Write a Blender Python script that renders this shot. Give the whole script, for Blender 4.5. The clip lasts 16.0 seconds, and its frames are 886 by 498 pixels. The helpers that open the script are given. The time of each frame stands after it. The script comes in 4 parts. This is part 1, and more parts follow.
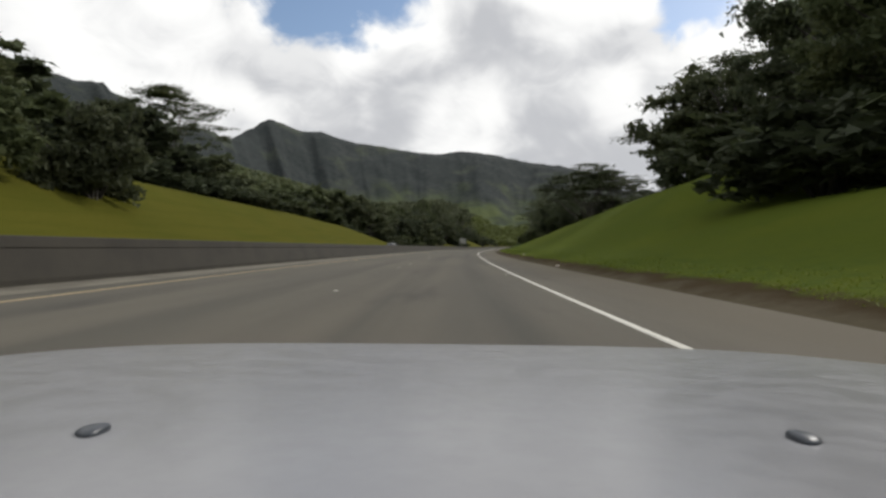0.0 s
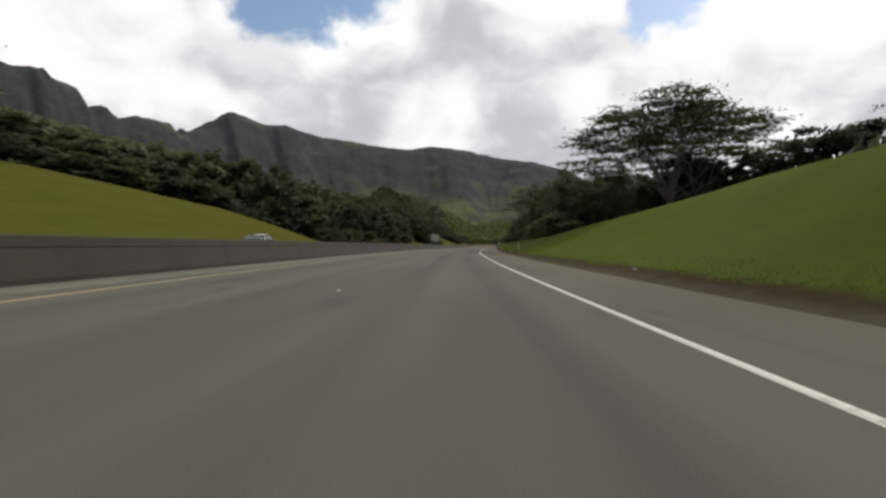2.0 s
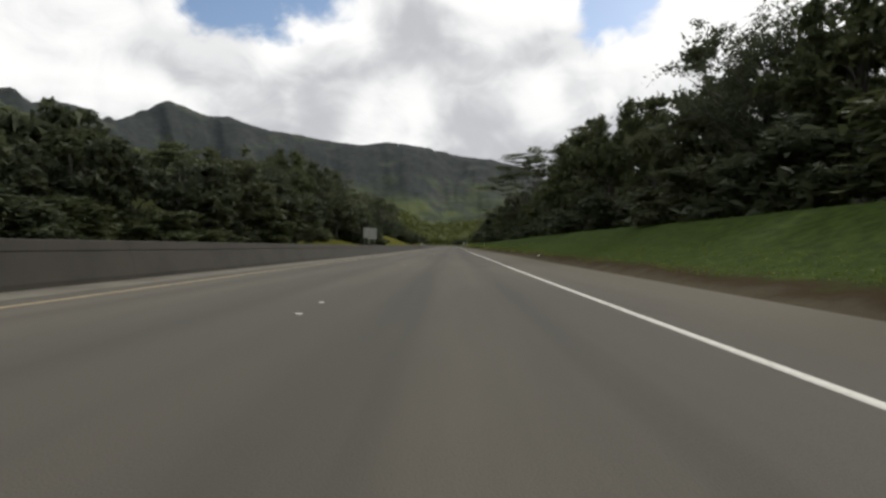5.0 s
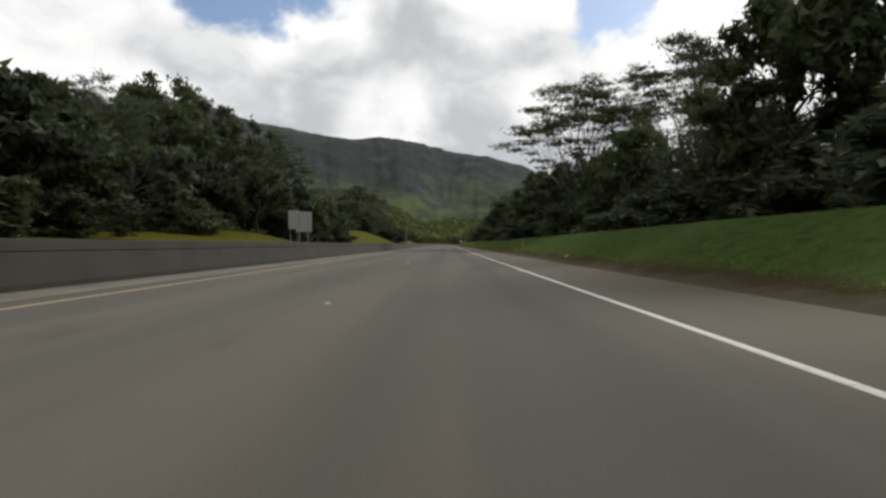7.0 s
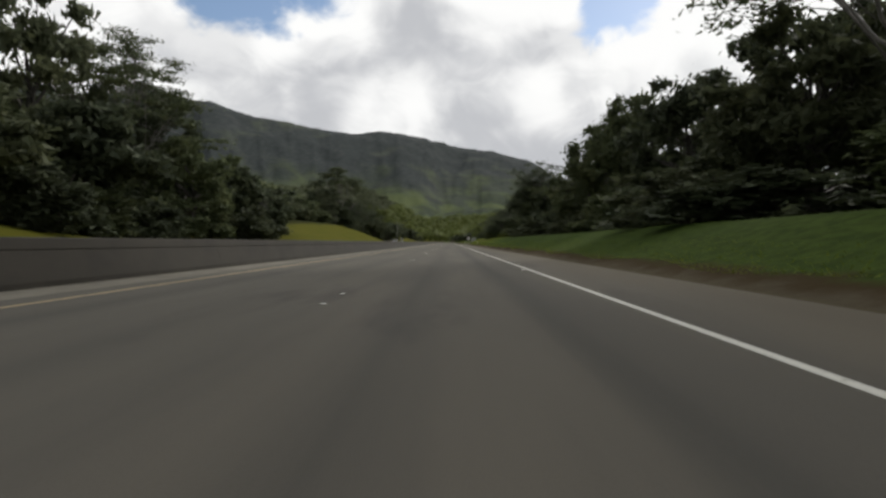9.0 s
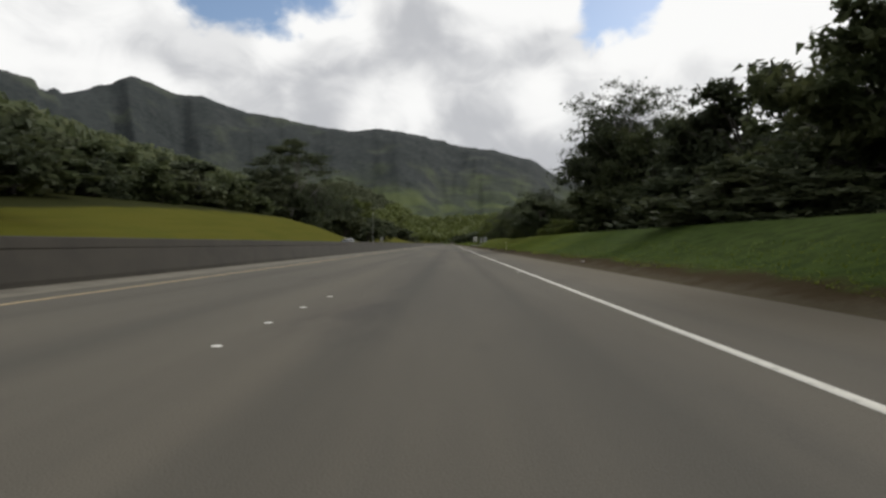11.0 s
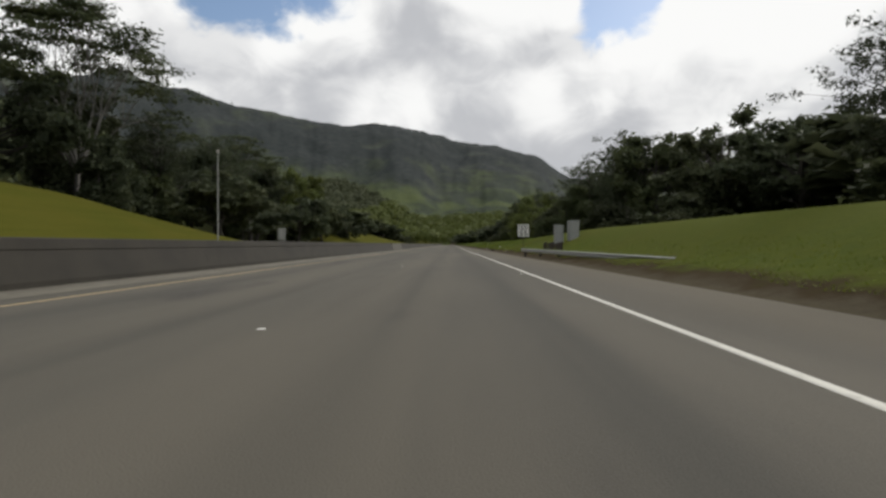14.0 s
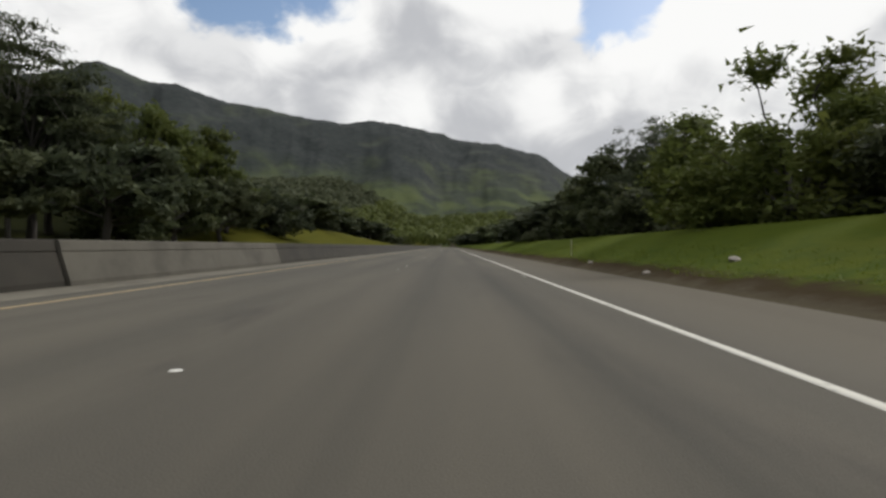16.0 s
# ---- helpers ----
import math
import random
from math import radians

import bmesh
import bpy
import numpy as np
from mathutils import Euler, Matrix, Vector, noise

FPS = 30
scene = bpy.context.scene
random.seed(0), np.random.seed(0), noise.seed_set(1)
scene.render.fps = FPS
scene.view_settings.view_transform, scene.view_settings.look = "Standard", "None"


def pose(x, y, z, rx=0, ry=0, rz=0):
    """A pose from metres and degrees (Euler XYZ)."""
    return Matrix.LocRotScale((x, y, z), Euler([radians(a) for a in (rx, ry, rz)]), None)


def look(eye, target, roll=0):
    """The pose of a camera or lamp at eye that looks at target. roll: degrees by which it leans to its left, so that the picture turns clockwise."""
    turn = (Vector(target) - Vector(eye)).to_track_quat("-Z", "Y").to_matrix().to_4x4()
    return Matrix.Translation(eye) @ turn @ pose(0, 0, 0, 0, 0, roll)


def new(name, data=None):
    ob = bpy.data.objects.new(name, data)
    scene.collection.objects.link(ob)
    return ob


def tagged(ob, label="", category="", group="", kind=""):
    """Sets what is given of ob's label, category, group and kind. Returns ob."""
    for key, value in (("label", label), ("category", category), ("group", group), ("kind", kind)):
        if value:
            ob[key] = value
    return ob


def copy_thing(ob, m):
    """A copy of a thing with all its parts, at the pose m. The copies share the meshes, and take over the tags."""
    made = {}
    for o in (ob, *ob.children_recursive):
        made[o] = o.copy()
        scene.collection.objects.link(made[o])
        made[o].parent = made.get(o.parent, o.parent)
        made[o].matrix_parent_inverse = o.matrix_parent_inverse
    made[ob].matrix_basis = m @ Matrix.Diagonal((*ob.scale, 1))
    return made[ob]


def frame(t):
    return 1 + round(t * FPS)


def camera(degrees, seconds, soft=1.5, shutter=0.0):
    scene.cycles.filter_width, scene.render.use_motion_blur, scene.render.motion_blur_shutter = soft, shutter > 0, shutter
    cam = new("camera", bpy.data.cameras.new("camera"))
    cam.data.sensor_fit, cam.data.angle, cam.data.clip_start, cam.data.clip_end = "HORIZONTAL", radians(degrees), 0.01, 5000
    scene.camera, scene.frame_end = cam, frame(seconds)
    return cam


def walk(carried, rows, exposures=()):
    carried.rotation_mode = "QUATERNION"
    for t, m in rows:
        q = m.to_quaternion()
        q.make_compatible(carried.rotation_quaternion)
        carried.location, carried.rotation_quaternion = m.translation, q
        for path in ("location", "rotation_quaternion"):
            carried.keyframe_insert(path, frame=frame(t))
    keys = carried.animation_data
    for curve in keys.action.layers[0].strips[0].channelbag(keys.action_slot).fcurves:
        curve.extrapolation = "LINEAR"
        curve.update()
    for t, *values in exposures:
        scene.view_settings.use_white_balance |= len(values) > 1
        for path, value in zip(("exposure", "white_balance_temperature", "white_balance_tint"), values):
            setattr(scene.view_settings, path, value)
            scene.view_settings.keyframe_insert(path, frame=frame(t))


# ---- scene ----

# ================= the road's line =================
# s: metres along the right lane's centre; d: metres to the right of it.
SPEED = 29.4


def heading(s):
    """Degrees to the left of +y: a gentle right-hand bend that runs out into a straight."""
    s = max(s, -40.0)
    if s < 119.5:
        return 7.93 - 0.05105 * s
    if s < 191.2:
        return 0.05105 / 143.4 * (191.2 - s) ** 2
    return 0.0


LINE = [(0.0, 0.0)]
S_MIN, S_STEP = -500.0, 1.0
for i in range(3400):
    a = radians(heading(S_MIN + (i + 0.5) * S_STEP))
    px, py = LINE[-1]
    LINE.append((px - math.sin(a) * S_STEP, py + math.cos(a) * S_STEP))
ox, oy = LINE[int(360 - S_MIN)]
LINE = [(x - ox, y - oy + 360.0) for x, y in LINE]


def bank(s):
    """Degrees by which the road leans to the right in its bend."""
    f = max(0.0, min(1.0, (s - 110.0) / 105.0))
    return 1.4 * (1 - f * f * (3 - 2 * f))


def road(s, d, z=0.0):
    """The world's place of (s, d, z)."""
    u = (s - S_MIN) / S_STEP
    i = max(0, min(len(LINE) - 2, int(u)))
    f = u - i
    x = LINE[i][0] + (LINE[i + 1][0] - LINE[i][0]) * f
    y = LINE[i][1] + (LINE[i + 1][1] - LINE[i][1]) * f
    a = radians(heading(s))
    return Vector((x + d * math.cos(a), y + d * math.sin(a), z - math.tan(radians(bank(s))) * max(-60.0, min(60.0, d))))


def along(x, knots):
    """Straight lines between (x, value) knots."""
    if x <= knots[0][0]:
        return knots[0][1]
    for (a, u), (b, v) in zip(knots, knots[1:]):
        if x <= b:
            return u + (v - u) * (x - a) / (b - a)
    return knots[-1][1]


def smooth(a, b, x):
    f = max(0.0, min(1.0, (x - a) / (b - a)))
    return f * f * (3 - 2 * f)


# ================= camera =================
cam = camera(75.2, 16.0, soft=2.8)
EYE = 0.745
# seconds, offset to the right of the lane's centre, yaw, pitch and roll against the road
DRIVE = [
    (0.0, 0.010, 0.25, -0.15, -0.85),
    (0.5, 0.019, 0.35, -0.26, -0.82),
    (1.0, 0.017, 0.39, -0.30, -0.77),
    (1.5, -0.010, 0.38, -0.29, -0.72),
    (2.0, -0.042, 0.37, -0.36, -0.66),
    (2.5, -0.058, 0.29, -0.15, -0.60),
    (3.0, -0.070, 0.19, -0.28, -0.57),
    (3.5, -0.097, 0.15, -0.33, -0.54),
    (4.0, -0.111, 0.21, -0.23, -0.53),
    (5.2, -0.231, 0.34, -0.38, -0.28),
    (6.5, -0.362, 0.48, -0.56, -0.02),
    (7.0, -0.322, 0.40, -0.48, -0.00),
    (7.5, -0.267, 0.67, -0.64, 0.03),
    (8.0, -0.265, 0.72, -0.45, 0.07),
    (8.5, -0.282, 0.75, -0.54, 0.10),
    (9.0, -0.270, 0.74, -0.69, 0.11),
    (10.2, -0.191, 0.72, -0.60, -0.10),
    (11.5, -0.106, 0.70, -0.51, -0.33),
    (12.0, -0.108, 0.72, -0.81, -0.33),
    (12.5, -0.118, 0.81, -0.54, -0.31),
    (13.0, -0.124, 0.85, -0.68, -0.26),
    (13.5, -0.141, 0.78, -0.48, -0.20),
    (14.0, -0.167, 0.72, -0.48, -0.16),
    (14.5, -0.183, 0.75, -0.47, -0.16),
    (15.0, -0.180, 0.76, -0.40, -0.19),
    (15.5, -0.183, 0.76, -0.41, -0.20),
    (16.0, -0.197, 0.71, -0.29, -0.18),
]
rows = []
for i in range(33):
    t = i * 0.5
    d, yaw, pitch, roll = [along(t, [(r[0], r[k]) for r in DRIVE]) for k in (1, 2, 3, 4)]
    p = road(SPEED * t, d, EYE)
    rows.append((t, pose(p.x, p.y, p.z, 90 + pitch, roll + bank(SPEED * t), heading(SPEED * t) + yaw)))
walk(cam, rows, exposures=[(0.0, 0.0), (7.0, 0.0), (12.0, -0.08), (16.0, -0.08)])

# ================= sky and sun =================
SUN_AZ, SUN_EL = 50.0, 38.0     # degrees clockwise from +y, and above the horizon
world = bpy.data.worlds.new("sky")
scene.world = world
world.use_nodes = True
nt = world.node_tree
nt.nodes.clear()


def wn(kind, **values):
    n = nt.nodes.new(kind)
    for key, value in values.items():
        n.inputs[key].default_value = value
    return n


def wmath(op, a, b=None, clamp=False):
    n = nt.nodes.new("ShaderNodeMath")
    n.operation, n.use_clamp = op, clamp
    for i, v in enumerate((a, b)):
        if v is None:
            continue
        if isinstance(v, (int, float)):
            n.inputs[i].default_value = v
        else:
            nt.links.new(v, n.inputs[i])
    return n.outputs[0]


def wramp(value, lo, hi, to0=0.0, to1=1.0):
    n = nt.nodes.new("ShaderNodeMapRange")
    n.interpolation_type = "SMOOTHSTEP"
    nt.links.new(value, n.inputs[0])
    for i, v in enumerate((lo, hi, to0, to1)):
        n.inputs[i + 1].default_value = v
    return n.outputs[0]


coord = nt.nodes.new("ShaderNodeTexCoord").outputs["Generated"]
split = nt.nodes.new("ShaderNodeSeparateXYZ")
nt.links.new(coord, split.inputs[0])
dx, dy, dz = split.outputs
# billows are a little wider than high
sheet = nt.nodes.new("ShaderNodeCombineXYZ")
nt.links.new(dx, sheet.inputs[0])
nt.links.new(dy, sheet.inputs[1])
nt.links.new(wmath("MULTIPLY", dz, 1.45), sheet.inputs[2])


def wnoise(scale, detail, rough, seed, warp=0.0):
    m = nt.nodes.new("ShaderNodeMapping")
    m.inputs["Location"].default_value = (seed, seed * 0.7, seed * 0.3)
    nt.links.new(sheet.outputs[0], m.inputs["Vector"])
    n = wn("ShaderNodeTexNoise", Scale=scale, Detail=detail, Roughness=rough, Distortion=warp)
    nt.links.new(m.outputs[0], n.inputs["Vector"])
    return n.outputs["Fac"]


big, fine = wnoise(2.6, 4, 0.46, 3.1, 0.5), wnoise(6.5, 6, 0.5, 9.4, 0.45)
heap = wnoise(3.4, 2, 0.4, 21.7, 0.8)


def gap(az, el, wide, high):
    """1 inside an opening in the cloud round a direction, fading outwards."""
    ax, el = radians(az), radians(el)
    cx, cy, cz = math.sin(ax) * math.cos(el), math.cos(ax) * math.cos(el), math.sin(el)
    side = wmath("ADD", wmath("MULTIPLY", dx, math.cos(ax)), wmath("MULTIPLY", dy, -math.sin(ax)))
    rise = wmath("SUBTRACT", dz, cz)
    u, v = wmath("DIVIDE", side, wide), wmath("DIVIDE", rise, high)
    r = wmath("SQRT", wmath("ADD", wmath("MULTIPLY", u, u), wmath("MULTIPLY", v, v)))
    ahead = wmath("GREATER_THAN", wmath("ADD", wmath("MULTIPLY", dx, cx), wmath("MULTIPLY", dy, cy)), 0.0)
    return wmath("MULTIPLY", wmath("SUBTRACT", 1.0, r, clamp=True), ahead)


gaps = wmath("MAXIMUM", gap(-19, 25.0, 0.31, 0.16), gap(15.5, 23.5, 0.11, 0.15))
gaps = wmath("MAXIMUM", gaps, gap(150, 50, 0.5, 0.3))
# broken cloud overhead
gaps = wmath("MAXIMUM", gaps, wramp(dz, 0.45, 0.70, 0.0, 0.32))
wisp = wnoise(11.0, 7, 0.6, 5.2, 0.7)
shape = wmath("SUBTRACT", wmath("ADD", gaps, wmath("MULTIPLY", big, 0.9)), wmath("ADD", wmath("MULTIPLY", fine, 1.1), wmath("MULTIPLY", wisp, 0.55)))
blue = wramp(shape, 0.02, 0.26)
sky = nt.nodes.new("ShaderNodeTexSky")
sky.sky_type, sky.sun_disc = "NISHITA", False
sky.sun_elevation, sky.sun_rotation = radians(SUN_EL), radians(SUN_AZ)
back_sky = wn("ShaderNodeBackground", Strength=0.13)
nt.links.new(sky.outputs[0], back_sky.inputs["Color"])
# thin cloud shines round the openings, thick cloud is grey beneath
thin = wramp(shape, -0.45, 0.0, 0.0, 0.24)
tone = wmath("ADD", wramp(wmath("ADD", wmath("MULTIPLY", heap, 0.6), wmath("MULTIPLY", fine, 0.4)), 0.38, 0.60, 0.58, 0.98), thin)
cloud_color = nt.nodes.new("ShaderNodeMix")
cloud_color.data_type = "RGBA"
cloud_color.inputs["A"].default_value = (0.52, 0.53, 0.555, 1)
cloud_color.inputs["B"].default_value = (0.96, 0.96, 0.95, 1)
nt.links.new(wramp(tone, 0.6, 1.0), cloud_color.inputs["Factor"])
back_cloud = wn("ShaderNodeBackground", Strength=1.06)
nt.links.new(cloud_color.outputs["Result"], back_cloud.inputs["Color"])
mix = nt.nodes.new("ShaderNodeMixShader")
nt.links.new(blue, mix.inputs[0])
nt.links.new(back_cloud.outputs[0], mix.inputs[1])
nt.links.new(back_sky.outputs[0], mix.inputs[2])
out = nt.nodes.new("ShaderNodeOutputWorld")
nt.links.new(mix.outputs[0], out.inputs[0])

sun_data = bpy.data.lights.new("sun", "SUN")
sun_data.energy, sun_data.angle, sun_data.color = 2.2, radians(9), (1.0, 0.96, 0.90)
sun = new("sun", sun_data)
sx, sy = math.sin(radians(SUN_AZ)), math.cos(radians(SUN_AZ))
sun.matrix_world = look((sx * 60, sy * 60 + 200, 120), (sx * 60 - sx * math.cos(radians(SUN_EL)), sy * 60 + 200 - sy * math.cos(radians(SUN_EL)), 120 - math.sin(radians(SUN_EL))))


# ================= materials =================
class Mat:
    """A small node-graph writer round one Principled shader."""

    def __init__(self, name, rough=0.8, metal=0.0, spec=0.5):
        self.m = bpy.data.materials.new(name)
        self.m.use_nodes = True
        self.t = self.m.node_tree
        self.p = self.t.nodes["Principled BSDF"]
        self.p.inputs["Roughness"].default_value = rough
        self.p.inputs["Metallic"].default_value = metal
        self.p.inputs["Specular IOR Level"].default_value = spec
        self.co = self.t.nodes.new("ShaderNodeTexCoord")

    def link(self, a, b):
        self.t.links.new(a, b)

    def uv(self):
        return self.co.outputs["UV"]

    def obj(self):
        return self.co.outputs["Object"]

    def scaled(self, vec, sx, sy, sz=1.0):
        m = self.t.nodes.new("ShaderNodeMapping")
        m.inputs["Scale"].default_value = (sx, sy, sz)
        self.link(vec, m.inputs["Vector"])
        return m.outputs[0]

    def noise(self, vec, scale, detail=4, rough=0.55):
        n = self.t.nodes.new("ShaderNodeTexNoise")
        n.inputs["Scale"].default_value, n.inputs["Detail"].default_value, n.inputs["Roughness"].default_value = scale, detail, rough
        self.link(vec, n.inputs["Vector"])
        return n.outputs["Fac"]

    def math(self, op, a, b=0.0, clamp=False):
        n = self.t.nodes.new("ShaderNodeMath")
        n.operation, n.use_clamp = op, clamp
        for i, v in enumerate((a, b)):
            if isinstance(v, (int, float)):
                n.inputs[i].default_value = v
            else:
                self.link(v, n.inputs[i])
        return n.outputs[0]

    def range(self, v, lo, hi, a=0.0, b=1.0):
        n = self.t.nodes.new("ShaderNodeMapRange")
        n.interpolation_type = "SMOOTHSTEP"
        self.link(v, n.inputs[0])
        for i, x in enumerate((lo, hi, a, b)):
            n.inputs[i + 1].default_value = x
        return n.outputs[0]

    def mix(self, f, a, b, mode="MIX"):
        n = self.t.nodes.new("ShaderNodeMix")
        n.data_type, n.blend_type = "RGBA", mode
        for key, v in (("Factor", f), ("A", a), ("B", b)):
            if isinstance(v, (int, float)):
                n.inputs[key].default_value = v
            elif isinstance(v, tuple):
                n.inputs[key].default_value = (*v, 1)
            else:
                self.link(v, n.inputs[key])
        return n.outputs["Result"]

    def split(self, vec):
        n = self.t.nodes.new("ShaderNodeSeparateXYZ")
        self.link(vec, n.inputs[0])
        return n.outputs

    def color(self, c):
        if isinstance(c, tuple):
            self.p.inputs["Base Color"].default_value = (*c, 1)
        else:
            self.link(c, self.p.inputs["Base Color"])

    def roughness(self, v):
        self.link(v, self.p.inputs["Roughness"])

    def bump(self, h, strength, dist):
        b = self.t.nodes.new("ShaderNodeBump")
        b.inputs["Strength"].default_value, b.inputs["Distance"].default_value = strength, dist
        self.link(h, b.inputs["Height"])
        self.link(b.outputs[0], self.p.inputs["Normal"])

    def island(self):
        return self.t.nodes.new("ShaderNodeNewGeometry").outputs["Random Per Island"]

    def random(self):
        return self.t.nodes.new("ShaderNodeObjectInfo").outputs["Random"]


def mat_asphalt():
    m = Mat("asphalt", 0.9, spec=0.22)
    uv = m.uv()
    s, d, _ = m.split(uv)
    base = m.mix(m.noise(uv, 60, 3), (0.061, 0.056, 0.045), (0.086, 0.079, 0.065))
    patch = m.range(m.noise(m.scaled(uv, 0.05, 0.55), 1.0, 5), 0.38, 0.66)
    base = m.mix(m.math("MULTIPLY", patch, 0.7), base, (0.108, 0.096, 0.075))
    streak = m.range(m.noise(m.scaled(uv, 0.035, 2.2), 1.0, 5), 0.40, 0.72)
    # the passing lane is paler than the driving lane
    lane = m.range(m.math("ADD", d, m.math("MULTIPLY", m.noise(m.scaled(uv, 0.3, 1), 1.0, 3), 0.25)), -1.62, -1.82)
    base = m.mix(m.math("MULTIPLY", lane, 0.12), base, (0.113, 0.105, 0.083))
    blot = m.range(m.noise(m.scaled(uv, 0.16, 0.6), 1.0, 5, 0.6), 0.58, 0.74)
    base = m.mix(m.math("MULTIPLY", blot, 0.55), base, (0.040, 0.036, 0.033))
    # wheel tracks and the oil line in each lane
    wear = 0.0
    for c, w, a in ((-0.75, 0.55, 0.45), (0.738, 0.483, 0.491), (-4.5, 0.5, 0.35), (-2.8, 0.5, 0.35)):
        off = m.math("ABSOLUTE", m.math("SUBTRACT", d, c))
        wear = m.math("ADD", m.range(off, 0.0, w, a, 0.0), wear)
    wear = m.math("MULTIPLY", wear, m.math("ADD", m.math("MULTIPLY", streak, 0.6), 0.5))
    base = m.mix(m.math("MULTIPLY", wear, 1.25, True), base, (0.041, 0.040, 0.034))
    # brown dust on the shoulder's outer half
    dust = m.math("MULTIPLY", m.range(m.math("ADD", d, m.math("MULTIPLY", m.noise(m.scaled(uv, 0.2, 1), 1.0, 4), 1.6)), 2.4, 4.7), 0.75)
    base = m.mix(dust, base, (0.094, 0.079, 0.055))
    m.color(base)
    m.bump(m.noise(uv, 90, 2), 0.35, 0.01)
    return m.m


def mat_ground():
    m = Mat("grass_ground", 1.0, spec=0.02)
    uv = m.uv()
    s, d, _ = m.split(uv)
    fine = m.noise(uv, 3.5, 6, 0.65)
    coarse = m.noise(uv, 0.12, 4)
    right = m.mix(fine, (0.046, 0.065, 0.010), (0.079, 0.098, 0.014))
    right = m.mix(m.math("MULTIPLY", m.range(coarse, 0.4, 0.7), 0.6), right, (0.082, 0.096, 0.013))
    left = m.mix(fine, (0.055, 0.054, 0.007), (0.086, 0.082, 0.015))
    left = m.mix(m.math("MULTIPLY", m.range(coarse, 0.45, 0.7), 0.5), left, (0.055, 0.063, 0.009))
    mown = m.range(m.noise(m.scaled(uv, 0.07, 0.9), 1.0, 5, 0.6), 0.40, 0.66)
    left = m.mix(m.math("MULTIPLY", mown, 0.45), left, (0.048, 0.054, 0.007))
    tuft = m.range(m.noise(uv, 0.55, 5, 0.6), 0.56, 0.72)
    right = m.mix(m.math("MULTIPLY", tuft, 0.4), right, (0.042, 0.065, 0.010))
    # mown swathes along the bank, and broad-leaved weeds near the road
    swathe = m.range(m.noise(m.scaled(uv, 0.10, 1.2), 1.0, 4), 0.42, 0.66)
    right = m.mix(m.math("MULTIPLY", swathe, 0.5), right, (0.062, 0.082, 0.010))
    weeds = m.math("MULTIPLY", m.range(m.noise(uv, 1.6, 6, 0.7), 0.44, 0.60), m.range(d, 10.0, 5.5, 0.0, 0.7))
    right = m.mix(weeds, right, (0.041, 0.065, 0.013))
    # tree shade put into the colour as a darker stretch, then dry mown turf
    wander = m.math("ADD", s, m.math("MULTIPLY", m.noise(uv, 0.10, 4, 0.6), 60))
    tree_shade = m.math("MULTIPLY", m.range(wander, 135, 175), m.range(wander, 404, 386))
    shaded_grass = m.mix(m.range(m.noise(uv, 2.2, 6, 0.7), 0.38, 0.62), (0.020, 0.034, 0.010), (0.042, 0.064, 0.016))
    right = m.mix(m.math("MULTIPLY", tree_shade, 0.85), right, shaded_grass)
    dry = m.mix(fine, (0.052, 0.059, 0.010), (0.081, 0.084, 0.016))
    right = m.mix(m.math("MULTIPLY", m.math("MULTIPLY", m.range(wander, 398, 418), m.range(wander, 512, 488)), m.range(coarse, 0.30, 0.65, 0.25, 0.8)), right, dry)
    grass = m.mix(m.range(d, -9, -8), left, right)
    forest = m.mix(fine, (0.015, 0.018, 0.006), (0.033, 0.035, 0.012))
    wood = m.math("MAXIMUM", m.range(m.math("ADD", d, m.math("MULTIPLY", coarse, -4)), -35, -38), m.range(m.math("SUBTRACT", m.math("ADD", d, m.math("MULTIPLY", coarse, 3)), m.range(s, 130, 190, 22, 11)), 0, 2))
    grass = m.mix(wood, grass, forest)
    edge = m.math("ADD", d, m.math("MULTIPLY", m.math("SUBTRACT", m.noise(uv, 0.9, 5, 0.65), 0.5), 1.8))
    dirt = m.mix(m.noise(uv, 6, 5), (0.050, 0.042, 0.028), (0.085, 0.072, 0.048))
    dirt = m.mix(m.range(edge, 4.2, 4.9), dirt, (0.040, 0.029, 0.015))
    bare = m.math("MULTIPLY", m.range(edge, 5.5, 4.8), m.range(d, -1.0, 0.0))
    grass = m.mix(bare, grass, dirt)
    m.color(grass)
    m.bump(m.noise(uv, 5, 5, 0.6), 0.5, 0.05)
    return m.m


def mat_concrete(name, dark, light, stain):
    m = Mat(name, 0.9)
    o = m.uv()
    base = m.mix(m.noise(o, 4, 6, 0.65), dark, light)
    run = m.range(m.noise(m.scaled(o, 0.35, 0.5), 2.0, 6), 0.40, 0.70)
    base = m.mix(m.math("MULTIPLY", run, 0.7), base, stain)
    m.color(base)
    m.bump(m.noise(o, 22, 4), 0.3, 0.01)
    return m.m


def mat_paint(name, c, worn):
    m = Mat(name, 0.7)
    uv = m.uv()
    m.color(m.mix(m.range(m.noise(uv, 9, 5, 0.7), 0.52, 0.72), c, worn))
    return m.m


def mat_plain(name, c, rough=0.6, metal=0.0, vary=0.25, scale=5.0):
    m = Mat(name, rough, metal)
    n = m.noise(m.obj(), scale, 5, 0.6)
    m.color(m.mix(n, tuple(v * (1 - vary) for v in c), tuple(min(1, v * (1 + vary)) for v in c)))
    return m.m


def mat_bark(name, a, b):
    m = Mat(name, 0.9)
    n = m.noise(m.scaled(m.obj(), 3, 3, 0.7), 3.0, 6, 0.65)
    m.color(m.mix(n, a, b))
    m.bump(n, 0.6, 0.05)
    return m.m


